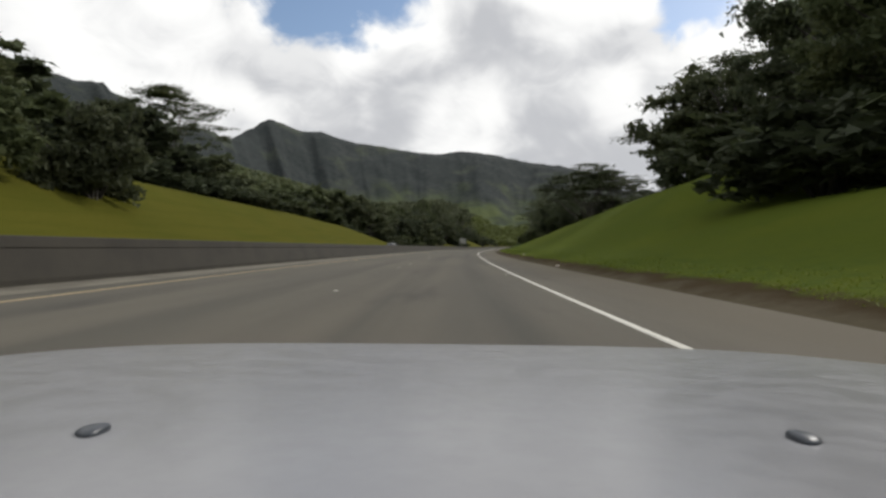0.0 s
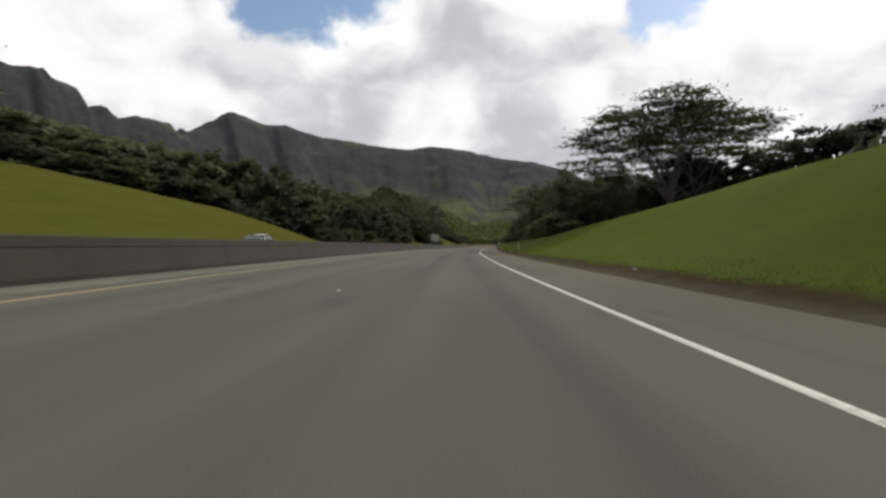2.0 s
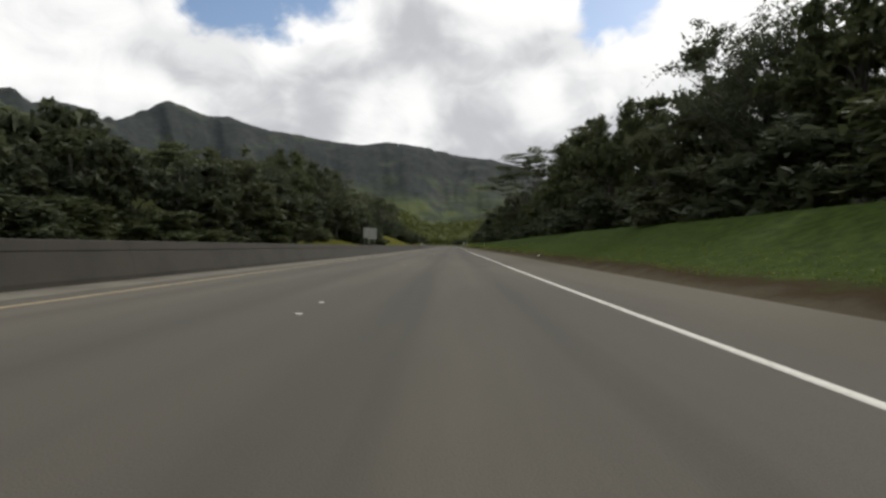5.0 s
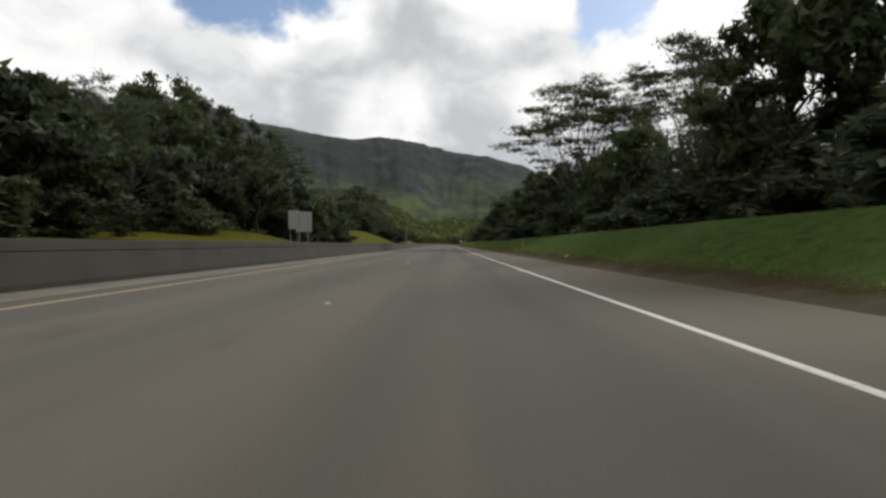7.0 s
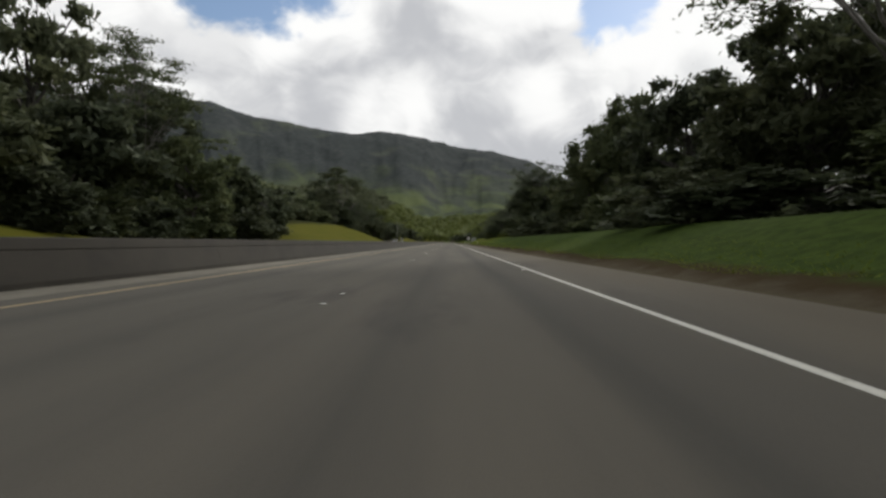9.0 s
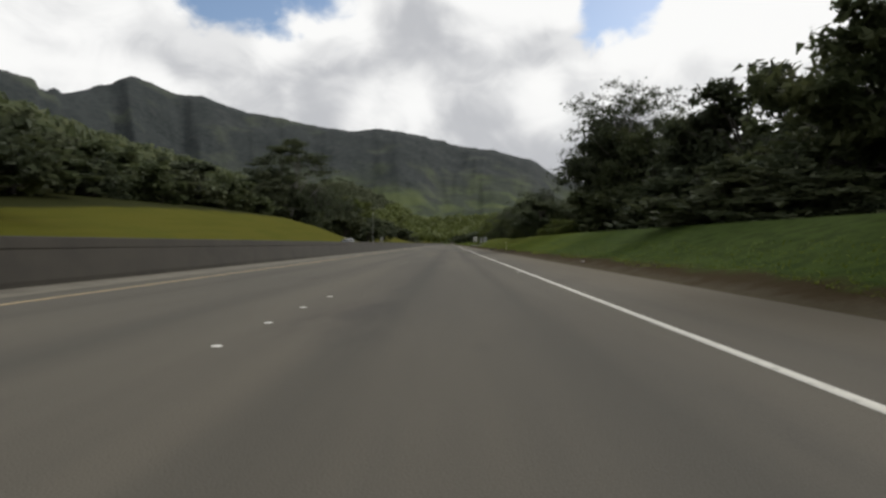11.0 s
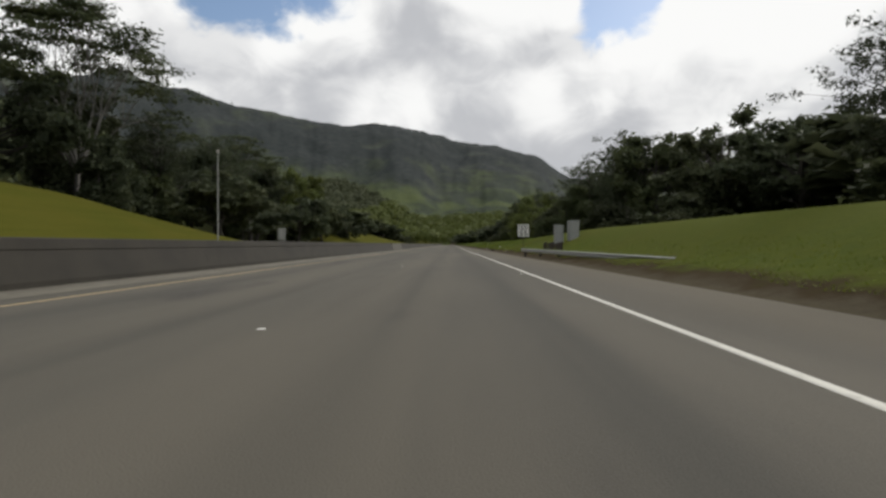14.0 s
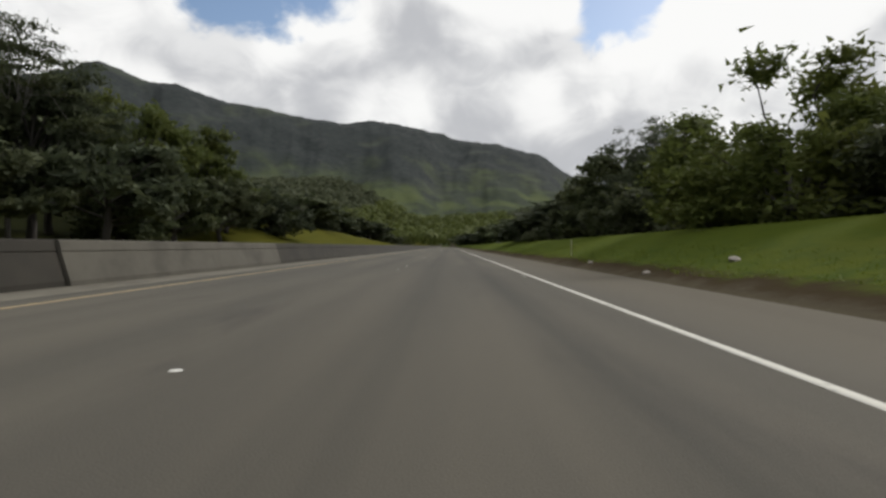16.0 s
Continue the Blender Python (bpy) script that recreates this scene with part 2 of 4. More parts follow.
def mat_leaf(name, dark, light, tip):
    m = Mat(name, 0.7, spec=0.16)
    r = m.island()
    c = m.mix(r, dark, light)
    big = m.noise(m.obj(), 0.35, 3)
    c = m.mix(m.math("MULTIPLY", m.range(big, 0.45, 0.7), 0.6), c, tip)
    # each tree a little different
    v = m.math("ADD", m.math("MULTIPLY", m.random(), 0.5), 0.75)
    h = m.t.nodes.new("ShaderNodeHueSaturation")
    m.link(c, h.inputs["Color"])
    m.link(v, h.inputs["Value"])
    m.color(h.outputs[0])
    tr = m.t.nodes.new("ShaderNodeBsdfTranslucent")
    m.link(h.outputs[0], tr.inputs["Color"])
    mx = m.t.nodes.new("ShaderNodeMixShader")
    mx.inputs[0].default_value = 0.35
    m.link(m.p.outputs[0], mx.inputs[1])
    m.link(tr.outputs[0], mx.inputs[2])
    m.link(mx.outputs[0], m.t.nodes["Material Output"].inputs[0])
    return m.m


def mat_mountain():
    m = Mat("hazed_forested_rock", 0.95, spec=0.1)
    o = m.obj()
    canopy = m.noise(o, 0.09, 7, 0.65)
    # greens greyed towards blue: distance haze is put into the base colour
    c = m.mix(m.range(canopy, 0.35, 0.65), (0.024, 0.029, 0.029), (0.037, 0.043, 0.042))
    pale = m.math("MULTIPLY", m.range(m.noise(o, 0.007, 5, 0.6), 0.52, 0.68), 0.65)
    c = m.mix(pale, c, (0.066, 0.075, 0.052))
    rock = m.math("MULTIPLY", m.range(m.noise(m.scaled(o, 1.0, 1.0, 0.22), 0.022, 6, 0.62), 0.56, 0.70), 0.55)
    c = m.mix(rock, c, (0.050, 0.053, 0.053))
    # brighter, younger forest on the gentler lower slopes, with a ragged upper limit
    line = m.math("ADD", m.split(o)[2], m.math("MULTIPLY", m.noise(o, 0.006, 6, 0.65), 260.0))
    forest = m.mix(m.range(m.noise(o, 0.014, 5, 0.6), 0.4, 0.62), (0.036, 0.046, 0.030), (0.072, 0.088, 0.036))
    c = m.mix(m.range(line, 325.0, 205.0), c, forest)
    m.color(c)
    m.bump(canopy, 0.5, 5.0)
    return m.m


ASPHALT, GROUND = mat_asphalt(), mat_ground()
BARRIER = mat_concrete("weathered_concrete", (0.021, 0.018, 0.0125), (0.034, 0.029, 0.020), (0.014, 0.012, 0.008))
WHITE_LINE = mat_paint("white_road_paint", (0.50, 0.485, 0.43), (0.26, 0.25, 0.21))
YELLOW_LINE = mat_paint("yellow_road_paint", (0.37, 0.275, 0.135), (0.18, 0.15, 0.10))
BARK = mat_bark("dark_bark", (0.026, 0.023, 0.020), (0.070, 0.062, 0.052))
BARK_PALE = mat_bark("pale_grey_bark", (0.075, 0.070, 0.064), (0.19, 0.178, 0.158))
LEAF_DARK = mat_leaf("dark_leaf", (0.046, 0.057, 0.034), (0.064, 0.077, 0.041), (0.074, 0.083, 0.041))
LEAF_MID = mat_leaf("mid_leaf", (0.055, 0.069, 0.034), (0.078, 0.093, 0.041), (0.097, 0.103, 0.041))
LEAF_OLIVE = mat_leaf("olive_leaf", (0.057, 0.068, 0.038), (0.076, 0.086, 0.044), (0.092, 0.099, 0.047))
# lit copy of the leaf greens: sunlight is put into the colour
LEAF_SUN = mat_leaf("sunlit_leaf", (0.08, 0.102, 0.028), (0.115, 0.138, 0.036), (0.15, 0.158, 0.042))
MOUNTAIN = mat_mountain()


# ================= mesh helpers =================
def mesh_from(name, verts, faces, material, uvs=None, flat=False):
    me = bpy.data.meshes.new(name)
    me.from_pydata(verts, [], faces)
    if uvs is not None:
        layer = me.uv_layers.new(name="UVMap")
        idx = np.empty(len(me.loops), dtype=np.int32)
        me.loops.foreach_get("vertex_index", idx)
        layer.data.foreach_set("uv", np.asarray(uvs, dtype=np.float32)[idx].ravel())
    if not flat:
        me.polygons.foreach_set("use_smooth", [True] * len(me.polygons))
    me.materials.append(material)
    me.update()
    return me


def part(name, bm, material, parent=None, label=""):
    me = bpy.data.meshes.new(name)
    bm.to_mesh(me)
    bm.free()
    me.materials.append(material)
    ob = new(name, me)
    if parent:
        ob.parent = parent
    if label:
        ob["label"] = label
    return ob


def ribbon(name, s0, s1, step, columns, material, thick=0.0):
    """A strip along the road. columns: (d, z) across."""
    verts, uvs, faces = [], [], []
    n = max(1, int(math.ceil((s1 - s0) / step)))
    k = len(columns)
    for i in range(n + 1):
        s = s0 + (s1 - s0) * i / n
        for d, z in columns:
            verts.append(road(s, d, z))
            uvs.append((s, d))
    for i in range(n):
        for j in range(k - 1):
            a = i * k + j
            faces.append((a, a + 1, a + k + 1, a + k))
    return mesh_from(name, verts, faces, material, uvs)


# ================= ground =================
# right bank: s, the crest's distance d, and its height
BANK_RIGHT = [(-60, 15, 2.6), (28, 17, 3.4), (38, 19, 6.7), (54, 19, 6.5), (69, 19, 6.0), (82, 18, 5.2), (97, 17, 4.6), (111, 15.5, 4.0),
              (127, 13, 2.95), (141, 10.8, 2.25), (167, 9.0, 1.78), (215, 8.4, 1.68), (287, 8.4, 1.61), (358, 8.4, 1.61), (406, 8.4, 1.69),
              (449, 8.4, 1.84), (478, 8.4, 1.50), (1000, 8.4, 1.50)]
# left bank: s and its height
BANK_LEFT = [(-60, 6.5), (57, 7.5), (76, 7.1), (105, 6.8), (120, 6.3), (135, 5.7), (147, 4.6), (160, 1.6), (174, 0.6), (220, 0.7), (244, 1.3),
             (282, 2.7), (296, 3.1), (313, 0.8), (358, 2.6), (385, 4.4), (412, 5.6), (443, 5.95), (461, 5.3), (476, 3.5),
             (492, 0.45), (538, 0.45), (568, 4.9), (621, 5.1), (825, 1.1), (1100, 1.1)]


LEAN = [(30, 0.0095), (100, 0.0115), (160, 0.0140), (225, 0.0182), (310, 0.0182), (380, 0.0140), (450, 0.0122)]


def height(s, d):
    """The ground's height beside the road."""
    if d > 0:
        crest = along(s, [(k[0], k[1]) for k in BANK_RIGHT])
        top = along(s, [(k[0], k[2]) for k in BANK_RIGHT])
        z = -0.05 + 0.25 * smooth(4.0, 5.1, d) + (top * 1.03 - 0.2) * smooth(4.6, crest + 1.2, d) + 0.05 * max(0.0, min(d, 70) - crest)
        far = 0.10 * max(0.0, min(d, 480) - 70)
    else:
        e = -d
        z = -0.05 + along(s, BANK_LEFT) * smooth(17.6, 37.5, e) + 0.12 * max(0.0, min(e, 107) - 37)
        far = 0.28 * max(0.0, min(e, 227) - 57) * smooth(-70, 70, s)
    far += (72.0 + 14.0 * smooth(30, 260, -d)) * smooth(960, 1900, s)
    n = noise.noise(Vector((s * 0.03, d * 0.06, 0))) * 0.35 + noise.noise(Vector((s * 0.15, d * 0.2, 3))) * 0.08
    off = smooth(7, 14, d) if d > 0 else smooth(20, 28, -d)
    fall = (-0.045 - along(s, LEAN) * max(-120.0, min(120.0, d))) * (smooth(5.0, 9.0, d) if d > 0 else smooth(17.8, 25.0, -d))
    return z + far + n * off + fall


def build_ground():
    ss = [-400, -250, -150, -100, -70] + [-50 + 2.5 * i for i in range(341)] + [820, 850, 900, 960, 1050, 1150, 1260, 1500, 1800, 2200, 2600]
    ds = [-950, -600, -350, -240, -170, -120, -95, -78, -66, -58, -52, -47, -43] + [-41 + 1.2 * i for i in range(20)] + [-17.0, -7.0, 0, 3.95]
    ds += [4.2 + 0.5 * i for i in range(34)] + [22, 24, 27, 31, 36, 42, 50, 60, 75, 100, 140, 200, 300, 480, 700]
    verts, uvs, faces = [], [], []
    k = len(ds)
    for s in ss:
        for d in ds:
            z = -0.05 + 72.0 * smooth(960, 1900, s) if -17.1 < d < 4.0 else height(s, d)
            verts.append(road(s, d, z))
            uvs.append((s, d))
    for i in range(len(ss) - 1):
        for j in range(k - 1):
            a = i * k + j
            faces.append((a, a + 1, a + k + 1, a + k))
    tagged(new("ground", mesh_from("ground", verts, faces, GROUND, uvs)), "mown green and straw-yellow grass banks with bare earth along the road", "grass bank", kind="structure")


build_ground()
tagged(new("road", ribbon("road", -120, 950, 4, [(-7.05, -0.03), (-7.05, 0.0), (-5.5, 0.0), (-1.8, 0), (1.8, 0), (4.1, 0.0), (4.3, -0.02)], ASPHALT)), "worn grey-brown asphalt highway with dark wheel tracks", "road", kind="structure")
tagged(new("road_2", ribbon("road_2", -120, 950, 4, [(-17.4, -0.06), (-17.3, 0.0), (-7.65, 0.0), (-7.65, -0.03)], ASPHALT)), "asphalt carriageway beyond the concrete barrier", "road", kind="structure")
tagged(new("edge_line", ribbon("edge_line", -120, 940, 2, [(1.782, 0.002), (1.787, 0.005), (1.873, 0.005), (1.878, 0.002)], WHITE_LINE)), "solid white painted edge line on the asphalt", "road marking", kind="structure")
tagged(new("edge_line_2", ribbon("edge_line_2", -120, 940, 2, [(-5.443, 0.002), (-5.44, 0.005), (-5.38, 0.005), (-5.377, 0.002)], YELLOW_LINE)), "faded yellow painted edge line on the asphalt", "road marking", kind="structure")


# ================= mountains =================
# the ridge: degrees to the left of +y, and its height for each metre of distance
SKYLINE = [(-60, .05), (-30, .085), (-11.6, .106), (-10.5, .115), (-8.8, .139), (-7.8, .147), (-4, .162), (-1.6, .170), (0.2, .174), (2.5, .186), (5.6, .195),
           (7.5, .199), (9.5, .195), (13, .199), (16.6, .210), (20, .217), (22, .226), (24, .237), (26.2, .236), (28, .248), (29.5, .255), (31.6, .238), (33.6, .226),
           (35, .217), (35.5, .225), (36, .219), (36.6, .221), (37, .234), (38.4, .236), (40.3, .242), (42.2, .235), (43.6, .256), (45.2, .249), (46.1, .283),
           (48.4, .292), (49, .307), (51, .305), (57, .32), (70, .33), (80, .30)]
# and its distance
REACH = [(-60, 2000), (-12, 2000), (-8, 1915), (-2, 1895), (2.2, 1870), (12, 1720), (25, 1720), (30.5, 1735), (34, 1500), (38, 1330), (45, 1270), (60, 1100), (80, 1000)]


def build_mountains():
    """A fluted green wall of mountains round the valley's head."""
    n_a, n_r = 520, 76
    verts, faces = [], []
    for i in range(n_a + 1):
        az = -60 + 140 * i / n_a
        a = radians(az)
        e = along(az, SKYLINE)
        R = along(az, REACH)
        top = R * e + 3.0 + 2.5 * noise.noise(Vector((az * 0.9, 1.3, 0))) + 2.5 * noise.noise(Vector((az * 2.9, 5.3, 0)))
        for j in range(n_r + 1):
            f = j / n_r
            r = 500 + R * f * 1.02
            u = (r - 500) / (R - 500)
            if u <= 1:
                body = smooth(0.06, 0.35, u) * (1 - smooth(0.84, 0.99, u))
                warp = 2.4 * noise.noise(Vector((az * 0.07, u * 1.3, 0))) + 0.8 * noise.noise(Vector((az * 0.3, u * 3.0, 5)))
                r1 = 1 - abs(noise.noise(Vector((az * 0.10 + 0.5 * warp, u * 0.7, 11)))) * 2
                r2 = 1 - abs(noise.noise(Vector((az * 0.34 + 0.7 * warp, u * 1.1, 23)))) * 2
                r3 = 1 - abs(noise.noise(Vector((az * 1.1 + warp, u * 1.6, 31)))) * 2
                v = u + body * (0.036 * (r1 - 0.45) + 0.016 * (r2 - 0.4) + 0.004 * (r3 - 0.4))
                z = top * (0.10 * smooth(0.0, 0.6, v) + 0.90 * smooth(0.30, 1.02, v) ** 1.15)
                crag = noise.fractal(Vector((r * math.sin(a) * 0.012, r * math.cos(a) * 0.012, 3)), 0.8, 2.1, 5)
                z += 9.0 * crag * smooth(0.1, 0.4, u) * (1 - smooth(0.9, 1.0, u))
                z = min(z, top * (0.24 + 0.76 * smooth(0, 1, u ** 1.3)))
            else:
                z = top * (1 - 0.8 * smooth(1.0, 1.6, u))
            verts.append((-r * math.sin(a), 358 + r * math.cos(a), z - 3))
    k = n_r + 1
    for i in range(n_a):
        for j in range(n_r):
            b = i * k + j
            faces.append((b, b + 1, b + k + 1, b + k))
    tagged(new("backdrop_mountains", mesh_from("mountains", verts, faces, MOUNTAIN)), "steep fluted mountain range covered in dark green forest, greyed by painted haze", "mountain", kind="structure")


build_mountains()

# ================= trees =================
def tube(verts, faces, path, sides=6):
    """A tapered limb. path: (point, radius)."""
    base = len(verts)
    for i, (p, r) in enumerate(path):
        q = path[min(i + 1, len(path) - 1)][0] - path[max(i - 1, 0)][0]
        q = q.normalized() if q.length > 1e-6 else Vector((0, 0, 1))
        u = q.orthogonal().normalized()
        v = q.cross(u)
        for k in range(sides):
            a = 2 * math.pi * k / sides
            verts.append(p + u * (r * math.cos(a)) + v * (r * math.sin(a)))
    for i in range(len(path) - 1):
        for k in range(sides):
            a, b = base + i * sides + k, base + i * sides + (k + 1) % sides
            faces.append((a, b, b + sides, a + sides))


def limb(rng, a, b, r0, r1, sag, n=5, wob=0.06):
    """A bent limb from a to b."""
    L = (b - a).length
    out = []
    for i in range(n + 1):
        f = i / n
        p = a.lerp(b, f) + Vector((rng.uniform(-1, 1), rng.uniform(-1, 1), rng.uniform(-1, 1))) * (wob * L * math.sin(math.pi * f))
        p.z += sag * L * math.sin(math.pi * f)
        out.append((p, r0 + (r1 - r0) * f))
    return out


def leaves(rng, centers, count, size, flat=0.5):
    """Small bent leaf sprays round clump centres: (point, radius xy, radius z)."""
    pts = np.array([(c.x, c.y, c.z, rx, rz) for c, rx, rz in centers])
    w = pts[:, 3] ** 2
    pick = rng_np(rng).choice(len(pts), size=count, p=w / w.sum())
    g = rng_np(rng)
    dirs = g.normal(size=(count, 3))
    dirs /= np.linalg.norm(dirs, axis=1)[:, None]
    rad = np.clip(np.abs(g.normal(0.0, 0.42, size=count)) + 0.28, 0.0, 1.7)
    c = pts[pick, :3] + dirs * rad[:, None] * np.stack([pts[pick, 3], pts[pick, 3], pts[pick, 4]], 1)
    nrm = g.normal(size=(count, 3)) * (1 - flat) + np.array([0, 0, 1.0]) * flat + dirs * 0.25
    nrm /= np.linalg.norm(nrm, axis=1)[:, None]
    t = np.cross(nrm, g.normal(size=(count, 3)))
    t /= np.linalg.norm(t, axis=1)[:, None] + 1e-9
    b = np.cross(nrm, t)
    sz = size * g.uniform(0.6, 1.4, size=count)[:, None]
    v0 = c - t * sz * 0.8 + b * sz * 0.45
    v1 = c - t * sz * 0.8 - b * sz * 0.45 - nrm * sz * 0.15
    v2 = c + t * sz * 1.1
    verts = np.stack([v0, v1, v2], 1).reshape(-1, 3)
    faces = np.arange(count * 3).reshape(-1, 3)
    return verts, faces


def rng_np(rng):
    return np.random.default_rng(rng.randrange(1 << 30))


def fast_mesh(name, verts, faces, material):
    me = bpy.data.meshes.new(name)
    nv, nf = len(verts), len(faces)
    me.vertices.add(nv)
    me.vertices.foreach_set("co", np.asarray(verts, dtype=np.float32).ravel())
    me.loops.add(nf * 3)
    me.loops.foreach_set("vertex_index", np.asarray(faces, dtype=np.int32).ravel())
    me.polygons.add(nf)
    me.polygons.foreach_set("loop_start", np.arange(0, nf * 3, 3, dtype=np.int32))
    me.materials.append(material)
    me.update(calc_edges=True)
    return me


def tree(name, kind, seed, count, size, material, label):
    """A tree about 10 high and 10 wide, to be scaled on planting."""
    rng = random.Random(seed)
    tv, tf, clumps = [], [], []
    if kind == "umbrella":
        fork = Vector((rng.uniform(-.3, .3), rng.uniform(-.3, .3), 1.8))
        tube(tv, tf, [(Vector((0, 0, -0.4)), 0.18), (Vector((0, 0, 0.3)), 0.12), (fork, 0.10)], 8)
        n = 15
        for i in range(n):
            a = 2 * math.pi * (i + rng.uniform(-.35, .35)) / n
            r = rng.uniform(1.0, 4.3)
            end = Vector((r * math.cos(a), r * math.sin(a), 8.6 - 0.16 * r * r + rng.uniform(-.5, .3)))
            tube(tv, tf, limb(rng, fork, end, 0.052, 0.016, -0.05 if r > 2.5 else 0.02), 6)
            for k in range(6):
                b = a + rng.uniform(-.7, .7)
                q = r + rng.uniform(-1.2, 1.5)
                q = max(0.4, min(q, 4.9))
                tip = Vector((q * math.cos(b), q * math.sin(b), 9.2 - 0.17 * q * q + rng.uniform(-1.6, .5)))
                start = fork.lerp(end, rng.uniform(.45, .9))
                tube(tv, tf, limb(rng, start, tip, 0.019, 0.006, 0.02, 3), 4)
                for _ in range(3):
                    clumps.append((tip + Vector((rng.uniform(-.7, .7), rng.uniform(-.7, .7), rng.uniform(-.25, .2))), rng.uniform(.55, 1.15), rng.uniform(.05, .12)))
        flat = 0.72
    elif kind == "broad":
        top = Vector((rng.uniform(-.3, .3), rng.uniform(-.3, .3), 7.0))
        tube(tv, tf, limb(rng, Vector((0, 0, -0.4)), top, 0.30, 0.06, 0, 6, 0.03), 8)
        for i in range(26):
            f = rng.uniform(0.16, 1.0)
            a = rng.uniform(0, 2 * math.pi)
            r = (1.0 + 3.9 * math.sin(math.pi * min(1, 0.16 + 0.80 * f)) ** 0.7) * rng.uniform(.55, 1.0)
            end = Vector((r * math.cos(a), r * math.sin(a), 1.4 + 7.6 * f + rng.uniform(-.4, .6)))
            start = Vector((0, 0, 1.0 + 5.5 * f * 0.8))
            tube(tv, tf, limb(rng, start, end, 0.09, 0.02, 0.03, 4), 5)
            for _ in range(4):
                p = start.lerp(end, rng.uniform(.55, 1.08))
                clumps.append((p + Vector((rng.uniform(-.7, .7), rng.uniform(-.7, .7), rng.uniform(-.6, .6))), rng.uniform(.55, 1.15), rng.uniform(.40, .75)))
        flat = 0.35
    elif kind == "open":
        top = Vector((rng.uniform(-.6, .6), rng.uniform(-.6, .6), 8.4))
        tube(tv, tf, limb(rng, Vector((0, 0, -0.4)), top, 0.22, 0.03, 0, 7, 0.03), 8)
        for i in range(34):
            f = rng.uniform(0.22, 1.0)
            a = rng.uniform(0, 2 * math.pi)
            r = (4.6 * math.sin(math.pi * (0.18 + 0.68 * f))) * rng.uniform(.40, 1.0)
            end = Vector((r * math.cos(a), r * math.sin(a), 2.4 + 7.0 * f + rng.uniform(-.4, .5)))
            start = Vector((0, 0, 1.4 + 5.6 * f))
            path = limb(rng, start, end, 0.05, 0.012, -0.03, 5)
            tube(tv, tf, path, 5)
            for k in range(7):
                p = path[rng.randrange(1, 6)][0]
                tip = p + Vector((rng.gauss(0, .75), rng.gauss(0, .75), rng.gauss(.05, .28)))
                tube(tv, tf, [(p, 0.016), (tip, 0.006)], 3)
                for _ in range(3):
                    clumps.append((tip + Vector((rng.gauss(0, .4), rng.gauss(0, .4), rng.gauss(0, .22))), rng.uniform(.35, .80), rng.uniform(.18, .45)))
        flat = 0.3
    else:  # bush: leaves down to the ground
        for i in range(14):
            a = rng.uniform(0, 2 * math.pi)
            r = rng.uniform(0.4, 4.0)
            end = Vector((r * math.cos(a), r * math.sin(a), 8.6 * (1 - (r / 5.4) ** 2) * rng.uniform(.6, 1.0)))
            tube(tv, tf, limb(rng, Vector((rng.uniform(-.5, .5), rng.uniform(-.5, .5), -0.3)), end, 0.10, 0.02, 0.05, 4), 4)
            for k in range(7):
                clumps.append((Vector((end.x * rng.uniform(.6, 1.15), end.y * rng.uniform(.6, 1.15), end.z * rng.uniform(.06, 1.08))), rng.uniform(.7, 1.3), rng.uniform(.6, 1.1)))
        flat = 0.3
    root = new(name)
    trunk = new("trunk", mesh_from("trunk", tv, tf, BARK_PALE if kind in ("umbrella", "open") else BARK))
    trunk.parent = root
    v, f = leaves(rng, clumps, count, size, flat)
    crown = new("crown", fast_mesh("crown", v, f, material))
    crown.parent = root
    tagged(root, label, "tree" if kind != "bush" else "shrub")
    root.location = (0, -900, -300)
    return root


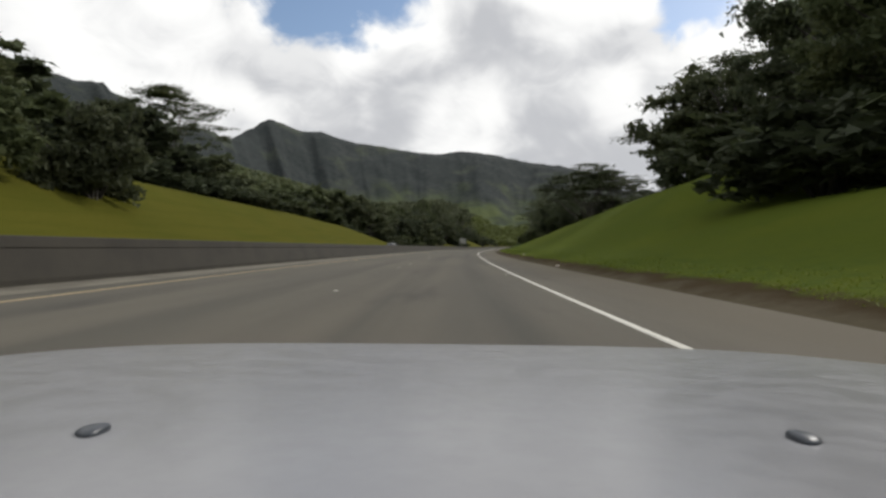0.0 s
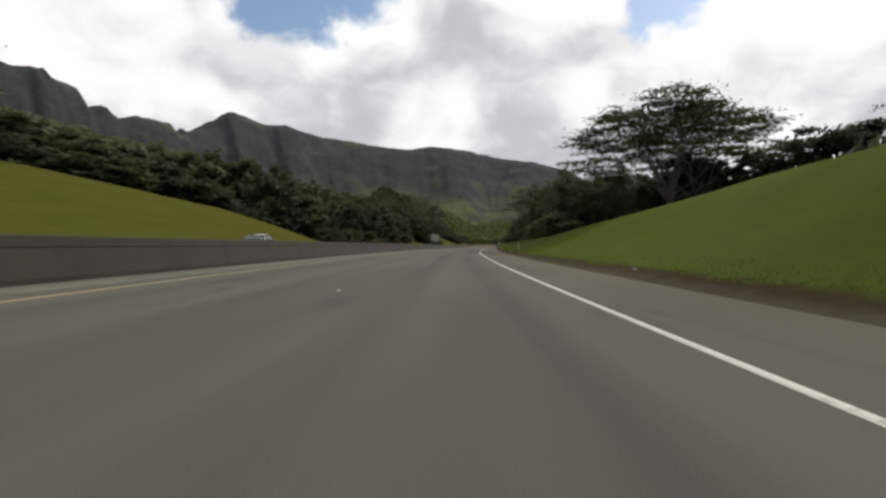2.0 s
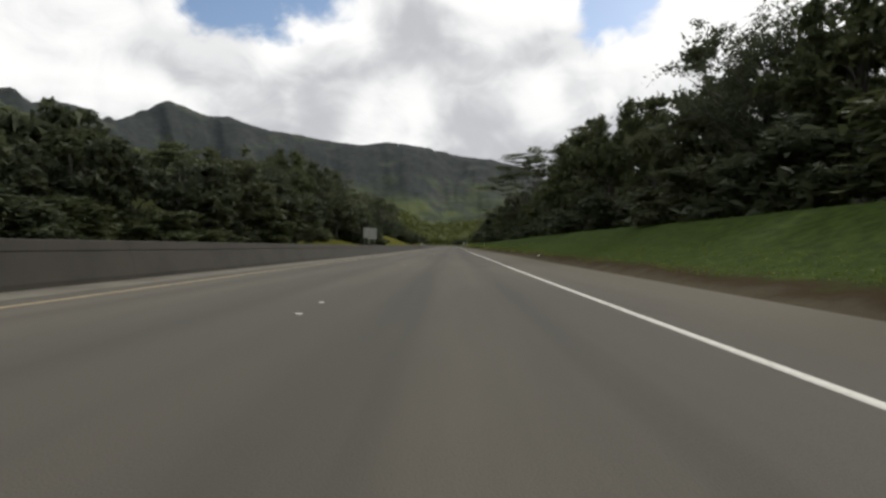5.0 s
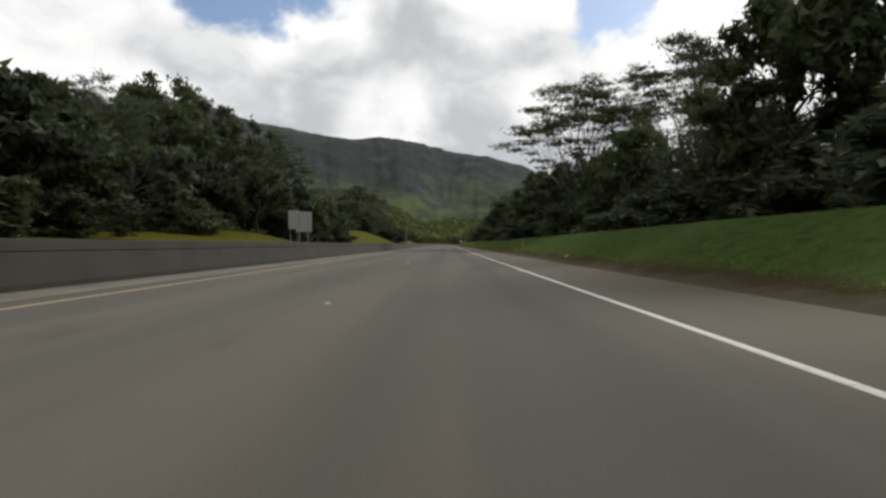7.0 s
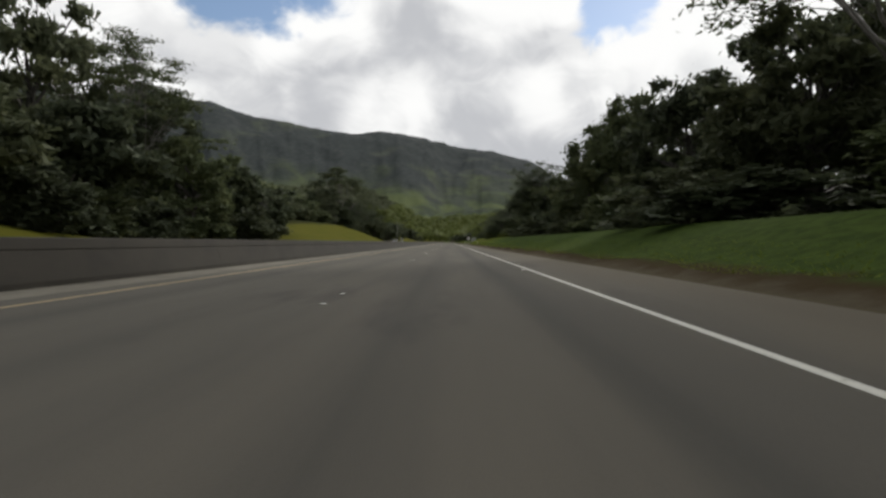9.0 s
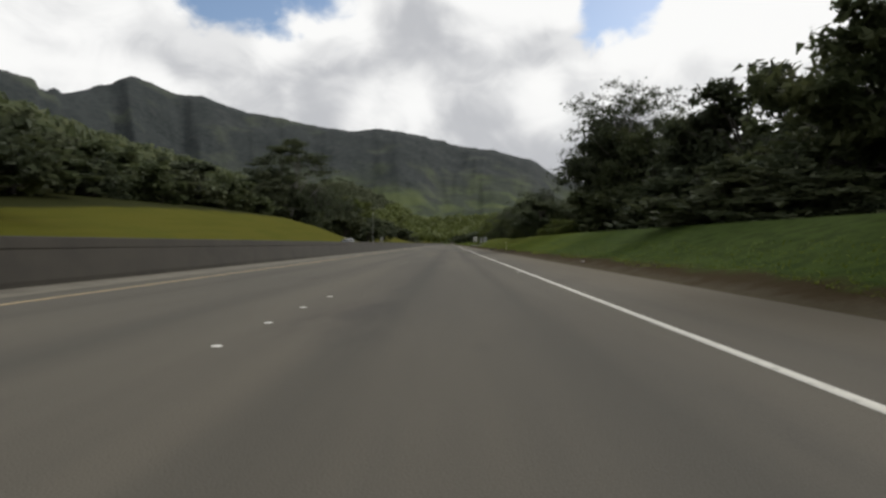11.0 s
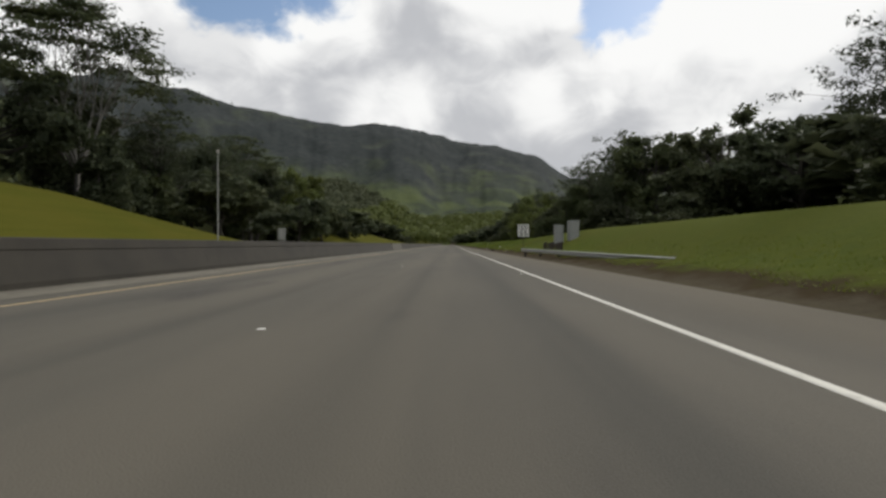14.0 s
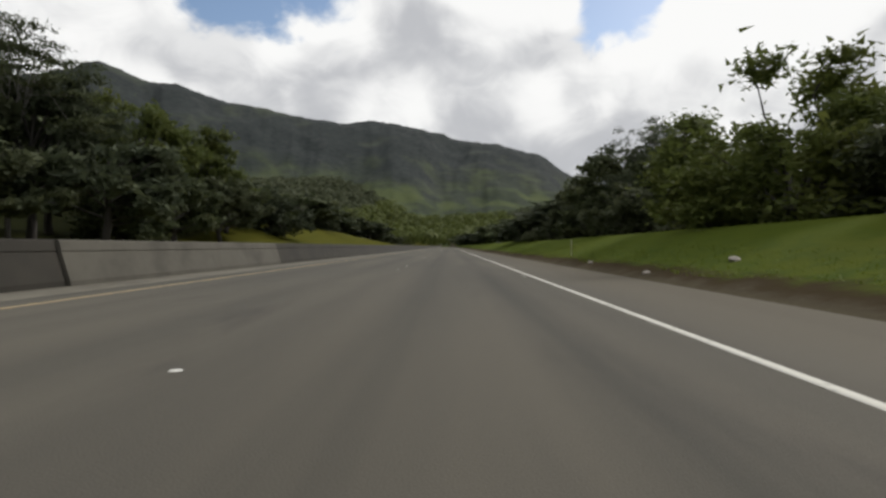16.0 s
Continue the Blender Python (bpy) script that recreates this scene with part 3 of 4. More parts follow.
LAB = {"umbrella": "wide flat-topped tree with bare grey limbs and thin layered leaves", "open": "slender tree with bare pale limbs and thin loose foliage",
       "broad": "dense %s broadleaf tree in the roadside wood", "bush": "dense %s shrub at the edge of the wood"}
TONES = ((LEAF_DARK, "dark green"), (LEAF_MID, "mid-green"), (LEAF_OLIVE, "olive-green"))
KINDS = {
    "umbrella": [tree("umbrella_tree", "umbrella", k, 16000, 0.106, LEAF_MID, LAB["umbrella"]) for k in (11, 23)],
    "broad": [tree("broadleaf_tree", "broad", 31 + 6 * k, 10400, 0.239, m, LAB["broad"] % w) for k, (m, w) in enumerate(TONES)],
    "open": [tree("slender_tree", "open", k, 17000, 0.105, LEAF_DARK, LAB["open"]) for k in (51, 57)],
    "bush": [tree("shrub", "bush", 61 + 6 * k, 7500, 0.269, m, LAB["bush"] % w) for k, (m, w) in enumerate(TONES)],
    "near_broad": [tree("broadleaf_tree", "broad", 34 + 6 * k, 25500, 0.143, m, LAB["broad"] % w) for k, (m, w) in enumerate(TONES[:2])],
    "near_bush": [tree("shrub", "bush", 62 + 6 * k, 22500, 0.149, m, LAB["bush"] % w) for k, (m, w) in enumerate(TONES[1:])],
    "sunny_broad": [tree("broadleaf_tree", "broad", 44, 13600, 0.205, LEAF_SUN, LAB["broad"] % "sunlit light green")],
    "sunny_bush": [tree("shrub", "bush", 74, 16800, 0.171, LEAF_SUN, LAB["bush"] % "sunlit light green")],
    "mid_bush": [tree("shrub", "bush", 65 + 6 * k, 4100, 0.343, m, LAB["bush"] % w) for k, (m, w) in enumerate(TONES)],
    "mid_broad": [tree("broadleaf_tree", "broad", 35 + 6 * k, 5400, 0.338, m, LAB["broad"] % w) for k, (m, w) in enumerate(TONES)],
    "far_umbrella": [tree("umbrella_tree", "umbrella", k, 7000, 0.19, LEAF_MID, LAB["umbrella"]) for k in (13, 29)],
    "far_broad": [tree("broadleaf_tree", "broad", 33 + 6 * k, 2200, 0.544, m, LAB["broad"] % w) for k, (m, w) in enumerate(TONES)],
    "far_bush": [tree("shrub", "bush", 63 + 6 * k, 2200, 0.504, m, LAB["bush"] % w) for k, (m, w) in enumerate(TONES)],
}
GROUPS = {"umbrella": "umbrella trees", "broad": "woodland trees", "open": "slender trees", "bush": "shrubs"}
PLAN = 1.195
plant_rng = random.Random(5)


def plant(kind, s, d, high, wide, which=None):
    """A tree of that height and crown width at (s, d); the planting plan is drawn at 1 : PLAN."""
    s, d, high, wide = s * PLAN, d * PLAN + 0.22, high * PLAN, wide * PLAN
    k = KINDS[kind]
    root = k[plant_rng.randrange(len(k)) if which is None else which]
    p = road(s, d, height(s, d) - 0.1)
    m = Matrix.LocRotScale(p, Euler((0, 0, plant_rng.uniform(0, 6.28))), (wide / 10, wide / 10, high / 10))
    ob = copy_thing(root, m)
    ob["group"] = GROUPS[kind.split("_")[-1]]
    return ob


# single trees on the right, stretch by stretch: kind, s, d, height, width
# the bend
for row in (
    ("near_broad", 24, 20, 12, 13), ("near_broad", 36, 24, 16, 15), ("broad", 14, 21, 11, 13), ("near_broad", 47, 32, 18, 16), ("umbrella", 68, 31, 19, 23), ("near_broad", 58, 38, 16, 14),
    ("open", 72, 33, 11, 12), ("open", 76, 31, 8, 10), ("broad", 98, 31, 8, 13), ("open", 85, 28, 8.5, 4), ("umbrella", 107, 20, 13.8, 22), ("umbrella", 109, 23.5, 13, 18),
    ("bush", 97, 25, 2.6, 7), ("bush", 101, 22.5, 2.6, 7), ("bush", 105, 19.5, 2.4, 6.5), ("bush", 109, 17.5, 2.4, 6), ("broad", 114, 21, 5.4, 9), ("open", 112, 23, 9, 10),
    ("bush", 112, 26, 3.2, 8), ("bush", 117, 23, 3.0, 7),
):
    plant(*row)
# the tall wood
for row in (
    ("open", 120, 18, 8.2, 9), ("broad", 124, 16.5, 7.6, 9), ("open", 128, 17.5, 10, 10), ("broad", 135, 16, 9.4, 9.5), ("broad", 146, 16, 9.6, 9), ("open", 152, 15.5, 11, 10),
    ("broad", 160, 16, 11.8, 10), ("broad", 170, 16, 11.4, 10), ("broad", 180, 15.5, 12, 11), ("broad", 191, 15.5, 12.5, 10.5), ("broad", 200, 16, 12, 9), ("open", 206, 17, 8.6, 11),
    ("open", 213, 18, 8.4, 11), ("broad", 224, 16, 10.4, 9.5), ("open", 231, 19, 9, 11), ("umbrella", 240, 15.5, 19.6, 17.5, 0), ("umbrella", 235, 26, 22.5, 17, 1), ("broad", 236, 15, 7.5, 9),
):
    plant(*row)
# the wood's end
for row in (
    ("broad", 247, 15.5, 9.4, 10), ("broad", 252, 19, 12.5, 10), ("broad", 262, 16.5, 12, 10), ("broad", 272, 16, 12.6, 10), ("broad", 283, 15.5, 12.8, 10), ("broad", 293, 17, 10, 11),
    ("broad", 303, 16, 9, 10.5), ("open", 320, 14.4, 12.5, 14), ("near_broad", 321, 15.5, 11, 12, 0), ("bush", 318, 12.5, 5.5, 7), ("near_broad", 317, 16, 9.5, 11, 1), ("near_bush", 338, 9.0, 4.0, 7.5, 0),
    ("bush", 330, 11.5, 3.4, 7, 1), ("bush", 328, 14, 4.8, 8, 2), ("near_broad", 331, 9.4, 4.4, 8.6, 0), ("near_bush", 329.5, 10.5, 3.6, 7, 0), ("broad", 337, 17, 6.3, 9, 1),
):
    plant(*row)
# low shrubs at its foot, in the leaf colour brightened as if sunlit
for row in (
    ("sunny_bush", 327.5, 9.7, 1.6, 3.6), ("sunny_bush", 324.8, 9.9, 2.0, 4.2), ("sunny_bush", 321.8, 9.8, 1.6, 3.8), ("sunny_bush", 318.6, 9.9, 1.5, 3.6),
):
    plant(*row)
# the open bank
for row in (
    ("near_bush", 344, 10.5, 4.0, 7, 1), ("bush", 348, 10.8, 3.6, 7, 1), ("broad", 340, 19.5, 6.6, 9, 1), ("open", 354, 13.2, 7.2, 8.5), ("bush", 357, 15, 3.2, 7), ("bush", 346, 14.5, 5, 8),
    ("open", 361, 13.2, 5.8, 6), ("bush", 352, 19, 5, 9), ("bush", 364, 17, 3.6, 8), ("broad", 378, 20, 6.8, 10), ("broad", 384, 18, 8.4, 9), ("broad", 386, 26, 8.5, 11),
    ("broad", 391, 16, 8.5, 9), ("broad", 396, 20, 8.6, 10), ("bush", 398, 15, 3.0, 8), ("open", 393, 14.5, 8.6, 8), ("near_bush", 399.5, 11.5, 5.6, 8.5, 0), ("bush", 388, 12, 3.2, 6),
    ("bush", 381, 14, 3.4, 7),
):
    plant(*row)
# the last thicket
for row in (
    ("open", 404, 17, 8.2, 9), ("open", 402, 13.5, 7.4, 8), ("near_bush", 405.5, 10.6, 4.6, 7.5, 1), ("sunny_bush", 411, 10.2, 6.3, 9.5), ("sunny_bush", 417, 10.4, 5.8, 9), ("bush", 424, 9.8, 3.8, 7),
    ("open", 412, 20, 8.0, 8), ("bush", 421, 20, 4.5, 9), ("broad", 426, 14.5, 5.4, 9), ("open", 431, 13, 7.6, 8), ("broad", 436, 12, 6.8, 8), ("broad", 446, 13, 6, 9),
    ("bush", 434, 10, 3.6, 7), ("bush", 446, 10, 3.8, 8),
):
    plant(*row)


def wood(s0, s1, d0, d1, step, kinds, h0, h1, jitter=0.45):
    """Fill a stretch with trees."""
    s = s0
    while s < s1:
        d = d0
        while (d <= d1) if d1 > d0 else (d >= d1):
            ds, dd = plant_rng.uniform(-jitter, jitter) * step, plant_rng.uniform(-jitter, jitter) * step * 0.8
            hgt = plant_rng.uniform(h0, h1)
            plant(plant_rng.choice(kinds), s + ds, d + dd, hgt, step * plant_rng.uniform(1.25, 1.75))
            d += step if d1 > d0 else -step
        s += step


# right: lower growth between and behind the big trees
wood(118, 318, 11.5, 12, 5.5, ["mid_bush"], 2.2, 3.8)
wood(12, 46, 16, 16.5, 6, ["far_bush"], 3.0, 5)
wood(20, 66, 30, 42, 11, ["mid_broad"], 10, 15)
wood(118, 335, 25, 26, 9, ["far_broad"], 7, 10)
wood(336, 395, 27, 28, 9, ["far_broad"], 5, 7)
wood(396, 450, 27, 28, 9, ["far_bush"], 3, 4.5)
wood(455, 760, 11, 24, 11, ["far_bush", "far_broad"], 3, 6)
# left: the wood behind the grass
for row in (
    ("bush", 36, -23.5, 8.8, 9), ("bush", 29, -26, 6.5, 9), ("umbrella", 90, -51, 18, 22), ("open", 228, -33, 14, 13), ("broad", 241, -34, 18, 14), ("broad", 254, -34, 20, 14),
    ("broad", 266, -33, 20.5, 14), ("umbrella", 277, -33, 20, 18), ("broad", 288, -35, 17, 13),
):
    plant(*row)
for row in (
    ("umbrella", 398, -35.5, 20.8, 21, 1), ("bush", 396, -32, 9, 10), ("bush", 404, -33, 9, 10), ("broad", 391, -38, 12.5, 13, 0), ("broad", 405, -40, 14.5, 14, 2), ("broad", 383, -37, 9, 11),
    ("broad", 413, -39, 12, 12), ("open", 408, -33, 13, 12), ("open", 424, -33, 15.5, 14), ("umbrella", 437, -34, 17.5, 16), ("broad", 438, -33, 14.5, 13), ("sunny_broad", 451, -32, 15.5, 13),
    ("sunny_broad", 462, -31, 13, 12), ("sunny_bush", 473, -30, 9, 12), ("sunny_bush", 484, -31, 6, 12), ("sunny_bush", 497, -33, 4.5, 12),
):
    plant(*row)
wood(20, 88, -42, -43, 10, ["far_broad"], 8, 11)
wood(0, 88, -56, -57, 13, ["far_broad", "far_broad", "far_umbrella"], 10, 13)
wood(92, 132, -40, -41, 9, ["far_bush", "far_broad"], 4, 6)
wood(92, 132, -54, -55, 12, ["far_broad"], 5, 7)
wood(10, 130, -34, -34.5, 7, ["far_bush"], 2.5, 4)
wood(138, 238, -26.5, -27, 6.5, ["mid_bush"], 3, 4.6)
wood(134, 240, -31, -32, 8, ["mid_broad"], 9.5, 13)
wood(134, 300, -43, -44, 10, ["far_broad", "far_umbrella"], 12, 15)
wood(246, 302, -28, -29, 7.5, ["mid_broad"], 7, 11)
wood(254, 297, -23.6, -24, 5.5, ["mid_bush"], 3.4, 5.2)
wood(304, 392, -36, -37, 8, ["far_bush", "far_broad"], 3.5, 6)
wood(304, 400, -47, -48, 10, ["far_broad", "far_bush"], 6, 9)
wood(406, 470, -26, -27, 7, ["mid_broad", "mid_bush"], 6, 9)
wood(404, 470, -36, -37, 9, ["far_broad"], 9, 13)
wood(480, 760, -38, -50, 14, ["far_broad", "far_bush"], 6, 9)


# ---- the far woods on the hillsides: crowns of leaf clumps, too many to count
def far_woods(name, spots, material, label, per=64):
    g = np.random.default_rng(77)
    c = np.array([(p.x, p.y, p.z + 0.55 * r) for p, r in spots])
    rad = np.array([r for p, r in spots])
    n = len(spots)
    dirs = g.normal(size=(n, per, 3))
    dirs /= np.linalg.norm(dirs, axis=2)[:, :, None]
    dirs[:, :, 2] = np.abs(dirs[:, :, 2]) * 0.8 - 0.12
    pos = c[:, None, :] + dirs * (rad[:, None, None] * g.uniform(0.75, 1.08, size=(n, per, 1)))
    t = np.cross(dirs, g.normal(size=dirs.shape))
    t /= np.linalg.norm(t, axis=2)[:, :, None] + 1e-9
    b = np.cross(dirs, t) + dirs * g.uniform(-.5, .5, size=(n, per, 1))
    sz = (0.30 * rad)[:, None, None] * g.uniform(.6, 1.3, size=(n, per, 1))
    v = np.stack([pos - t * sz, pos + t * sz * 0.8 + b * sz * 0.5, pos + b * sz * 1.3 - dirs * sz * 0.4], 2).reshape(-1, 3)
    tagged(new(name, fast_mesh(name, v, np.arange(len(v)).reshape(-1, 3), material)), label, "woodland", kind="stuff")


hill_rng = random.Random(17)


def spots_in(s0, s1, d0, d1, step, r0, r1):
    out_spots = []
    s = s0
    while s < s1:
        d = d0
        while d < d1:
            a, b = s + hill_rng.uniform(-.5, .5) * step, d + hill_rng.uniform(-.5, .5) * step
            out_spots.append((road(a, b, height(a, b)), hill_rng.uniform(r0, r1)))
            d += step
        s += step
    return out_spots


far_woods("hillside_woodland", spots_in(25, 950, -275, -70, 9, 3.9, 6.7), LEAF_MID, "dense green woodland covering the hillside", 46)
# the valley's sunlight comes from the brighter leaf colour
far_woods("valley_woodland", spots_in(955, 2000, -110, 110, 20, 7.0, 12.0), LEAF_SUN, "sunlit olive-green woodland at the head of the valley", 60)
far_woods("slope_woodland", spots_in(955, 2000, -390, -112, 20, 7.0, 12.0) + spots_in(955, 2000, 112, 390, 20, 7.0, 12.0), LEAF_OLIVE, "olive-green woodland on the slopes beside the valley", 60)
far_woods("bank_woodland", spots_in(25, 930, 42, 108, 11, 3.8, 6.0), LEAF_DARK, "dark green woodland behind the roadside trees", 32)

# ================= roadside things =================
ALUMINIUM = mat_plain("dull_aluminium", (0.34, 0.34, 0.32), 0.55, 0.3, 0.2, 3)
GALVANISED = mat_plain("galvanised_steel", (0.27, 0.275, 0.255), 0.55, 0.5, 0.25, 6)
CABINET_GREY = mat_plain("grey_cabinet_paint", (0.27, 0.28, 0.27), 0.5, 0.0, 0.15, 4)
WOOD_POST = mat_plain("weathered_timber", (0.045, 0.036, 0.027), 0.9, 0.0, 0.4, 9)
WHITE_PLASTIC = mat_plain("white_plastic", (0.40, 0.39, 0.27), 0.6, 0.0, 0.25, 8)
SIGN_WHITE = mat_plain("white_sign_face", (0.66, 0.66, 0.62), 0.5, 0.0, 0.06, 3)
SIGN_BLACK = mat_plain("black_sign_paint", (0.012, 0.012, 0.013), 0.5, 0.0, 0.1, 3)
CERAMIC = mat_plain("white_ceramic", (0.58, 0.57, 0.52), 0.45, 0.0, 0.15, 20)
STONE = mat_plain("pale_stone", (0.34, 0.31, 0.27), 0.9, 0.0, 0.3, 12)
PALE_CONCRETE = mat_concrete("pale_concrete", (0.095, 0.086, 0.064), (0.145, 0.132, 0.100), (0.065, 0.056, 0.041))
BARRIER_LIGHT = mat_concrete("lighter_concrete", (0.072, 0.066, 0.052), (0.110, 0.101, 0.080), (0.044, 0.039, 0.030))


def box_bm(sx, sy, sz, bevel=0.0, at=(0, 0, 0), bm=None):
    """A box, its middle of the base at `at`, with rounded edges."""
    made = bm or bmesh.new()
    r = bmesh.ops.create_cube(made, size=1.0)
    bmesh.ops.scale(made, vec=(sx, sy, sz), verts=r["verts"])
    bmesh.ops.translate(made, vec=(at[0], at[1], at[2] + sz / 2), verts=r["verts"])
    if bevel:
        edges = list({e for v in r["verts"] for e in v.link_edges})
        bmesh.ops.bevel(made, geom=edges, offset=bevel, segments=2, affect="EDGES", profile=0.5)
    return made


def rod_bm(r0, r1, z0, z1, sides=12, at=(0, 0), bm=None):
    made = bm or bmesh.new()
    m = Matrix.Translation((at[0], at[1], (z0 + z1) / 2))
    bmesh.ops.create_cone(made, cap_ends=True, segments=sides, radius1=r0, radius2=r1, depth=z1 - z0, matrix=m)
    return made


def thing(name, s, d, label, category, z=None, turn=0.0, group=""):
    ob = new(name)
    ob.matrix_world = Matrix.Translation(road(s, d, height(s, d) if z is None else z)) @ pose(0, 0, 0, 0, 0, heading(s) + turn)
    return tagged(ob, label, category, group)


# ---- the concrete median barrier, panel by panel, and the gutter at its foot
def barrier_profile(proud=0.0):
    face = [(-7.05 + proud, -0.02), (-7.055 + proud, 0.10), (-7.13 + proud, 0.34), (-7.21 + proud, 0.60), (-7.228 + proud, 0.612), (-7.228 + proud, 0.628),
            (-7.215 + proud, 0.64), (-7.26 + proud, 0.822), (-7.28 + proud, 0.842)]
    back = [(-7.40, 0.842), (-7.42, 0.822), (-7.49, 0.33), (-7.65, 0.08), (-7.65, -0.02)]
    return face + back


def barrier_panel(parent, s0, s1, material, proud=0.0):
    prof = barrier_profile(proud)
    n = 5
    verts, uvs, faces = [], [], []
    origin = road((s0 + s1) / 2, -7.35, 0)
    for i in range(n + 1):
        s = s0 + (s1 - s0) * i / n
        for d, z in prof:
            verts.append(road(s, d, z) - origin)
            uvs.append((s, z + d * 0.3))
    k = len(prof)
    for i in range(n):
        for j in range(k - 1):
            a = i * k + j
            faces.append((a, a + k, a + k + 1, a + 1))
    faces.append(tuple(range(k)))
    faces.append(tuple(n * k + j for j in reversed(range(k))))
    ob = new("barrier_panel", mesh_from("barrier_panel", verts, faces, material, uvs, flat=True))
    ob.location = origin
    ob.parent = parent
    return ob


barrier = tagged(new("median_barrier"), "long weathered brown-grey concrete median barrier with a groove along it", "barrier", kind="structure")
s = -60.0
while s < 930:
    e = min(s + 12.2, 480.6) if s < 480.6 else s + 12.2
    if 480.5 < s < 493:
        e = min(s + 6.4, 493.4)
        barrier_panel(barrier, s + 0.002, e - 0.002, BARRIER_LIGHT, 0.07)
    else:
        barrier_panel(barrier, s + 0.002, e - 0.002, BARRIER)
    s = e
tagged(new("gutter", ribbon("gutter", -60, 930, 4, [(-7.04, 0.002), (-7.03, 0.006), (-6.05, 0.006), (-6.04, 0.002)], PALE_CONCRETE)), "pale dusty concrete gutter along the foot of the barrier", "gutter", kind="structure")

# ---- raised lane markers
mark_rng = random.Random(8)
bm = bmesh.new()
bmesh.ops.create_uvsphere(bm, u_segments=12, v_segments=6, radius=0.042)
bmesh.ops.delete(bm, geom=[v for v in bm.verts if v.co.z < -0.001], context="VERTS")
bmesh.ops.scale(bm, vec=(1, 1, 0.15), verts=bm.verts)
for f in bm.faces:
    f.smooth = True
DOT = bpy.data.meshes.new("lane_dot")
bm.to_mesh(DOT)
bm.free()
DOT.materials.append(CERAMIC)
bm = box_bm(0.08, 0.08, 0.014, 0.006)
STUD = bpy.data.meshes.new("reflector")
bm.to_mesh(STUD)
bm.free()
STUD.materials.append(CERAMIC)
for i in range(-2, 41):
    base = 14.63 * i + 5.6
    for k in range(5):
        if mark_rng.random() < (0.0 if i == 13 else 0.68):
            continue
        ob = new("lane_dot", DOT)
        ob.location = road(base + 1.3 * k + mark_rng.uniform(-.05, .05), -1.83 + mark_rng.uniform(-.02, .02), 0.001)
        tagged(ob, "round white ceramic lane dot on the asphalt", "road marker", "lane dots")
    if i % 2 == 0:
        ob = new("reflector", STUD)
        ob.matrix_world = Matrix.Translation(road(base + 11.0, 1.66, 0.0)) @ pose(0, 0, 0, 0, 0, heading(base))
        tagged(ob, "square pale reflector stud beside the white line", "road marker", "reflector studs")


# ---- thin white marker posts on the right verge
def marker_post(s, d, high, lean):
    ob = thing("marker_post", s, d, "thin grubby off-white plastic marker post standing in the grass", "marker post", z=height(s, d) - 0.12, group="marker posts")
    bm = bmesh.new()
    box_bm(0.036, 0.016, high + 0.12, 0.008, bm=bm)
    post = part("post", bm, WHITE_PLASTIC, ob)
    post.rotation_euler = (0, radians(lean), 0)
    band = part("reflector_band", box_bm(0.039, 0.020, 0.06, 0.004, (0, 0, high - 0.02)), ALUMINIUM, ob, "silver reflective band")
    band.rotation_euler = (0, radians(lean), 0)


for s, d, hgt, lean in ((109.7, 5.15, 0.78, -2), (250.9, 5.6, 0.78, 1), (375.85, 5.0, 0.80, -4), (497, 5.4, 0.78, 0)):
    marker_post(s, d, hgt, lean)


# ---- signs seen from behind, on the far verge
def sign_back(s, d, wide, low, high, ground, label, extra=None):
    ob = thing("road_sign", s, d, label, "road sign", z=ground)
    for x in (-0.28 * wide, 0.28 * wide):
        part("post", box_bm(0.09, 0.06, high + 0.35, 0.01, (x, -0.06, -0.45)), GALVANISED, ob)
    panel = part("panel", box_bm(wide, 0.02, high - low, 0.006, (0, 0, low)), ALUMINIUM, ob, "dull aluminium back of a sign panel")
    n = max(3, int((high - low) / 0.28))
    for i in range(n):
        part("rib", box_bm(wide * 0.98, 0.035, 0.03, 0.004, (0, -0.022, low + (i + 0.5) * (high - low) / n)), ALUMINIUM, panel)
    if extra:
        x, w, z0, z1 = extra
        part("upper_panel", box_bm(w, 0.02, z1 - z0, 0.006, (x, 0.30, z0)), ALUMINIUM, ob)
        part("post", box_bm(0.07, 0.05, z1 + 0.3, 0.01, (x - 0.3 * w, 0.25, -0.4)), GALVANISED, ob)
        part("post", box_bm(0.07, 0.05, z1 + 0.3, 0.01, (x + 0.3 * w, 0.25, -0.4)), GALVANISED, ob)


g = height(279.6, -19.4)
sign_back(279.6, -18.72, 2.05, 2.36 - g, 4.90 - g, g, "large road sign seen from behind on two steel posts", (-1.35, 1.40, 2.70 - g, 5.10 - g))
g = height(471.6, -18.0)
sign_back(471.6, -17.8, 0.81, 1.14 - g, 2.34 - g, g, "small grey road sign seen from behind on two posts")

# ---- tall pole beside the opposite carriageway
pole = thing("utility_pole", 455.3, -17.9, "tall thin pale grey pole with a small box at its top", "pole", z=height(455.3, -17.9))
part("shaft", rod_bm(0.068, 0.042, -0.3, 7.8, 12), GALVANISED, pole)
part("base_plate", box_bm(0.34, 0.34, 0.05, 0.01), GALVANISED, pole)
part("top_box", box_bm(0.20, 0.16, 0.24, 0.03, (0, 0, 7.7)), mat_plain("pale_grey_paint", (0.30, 0.28, 0.26), 0.6), pole, "pale grey box")

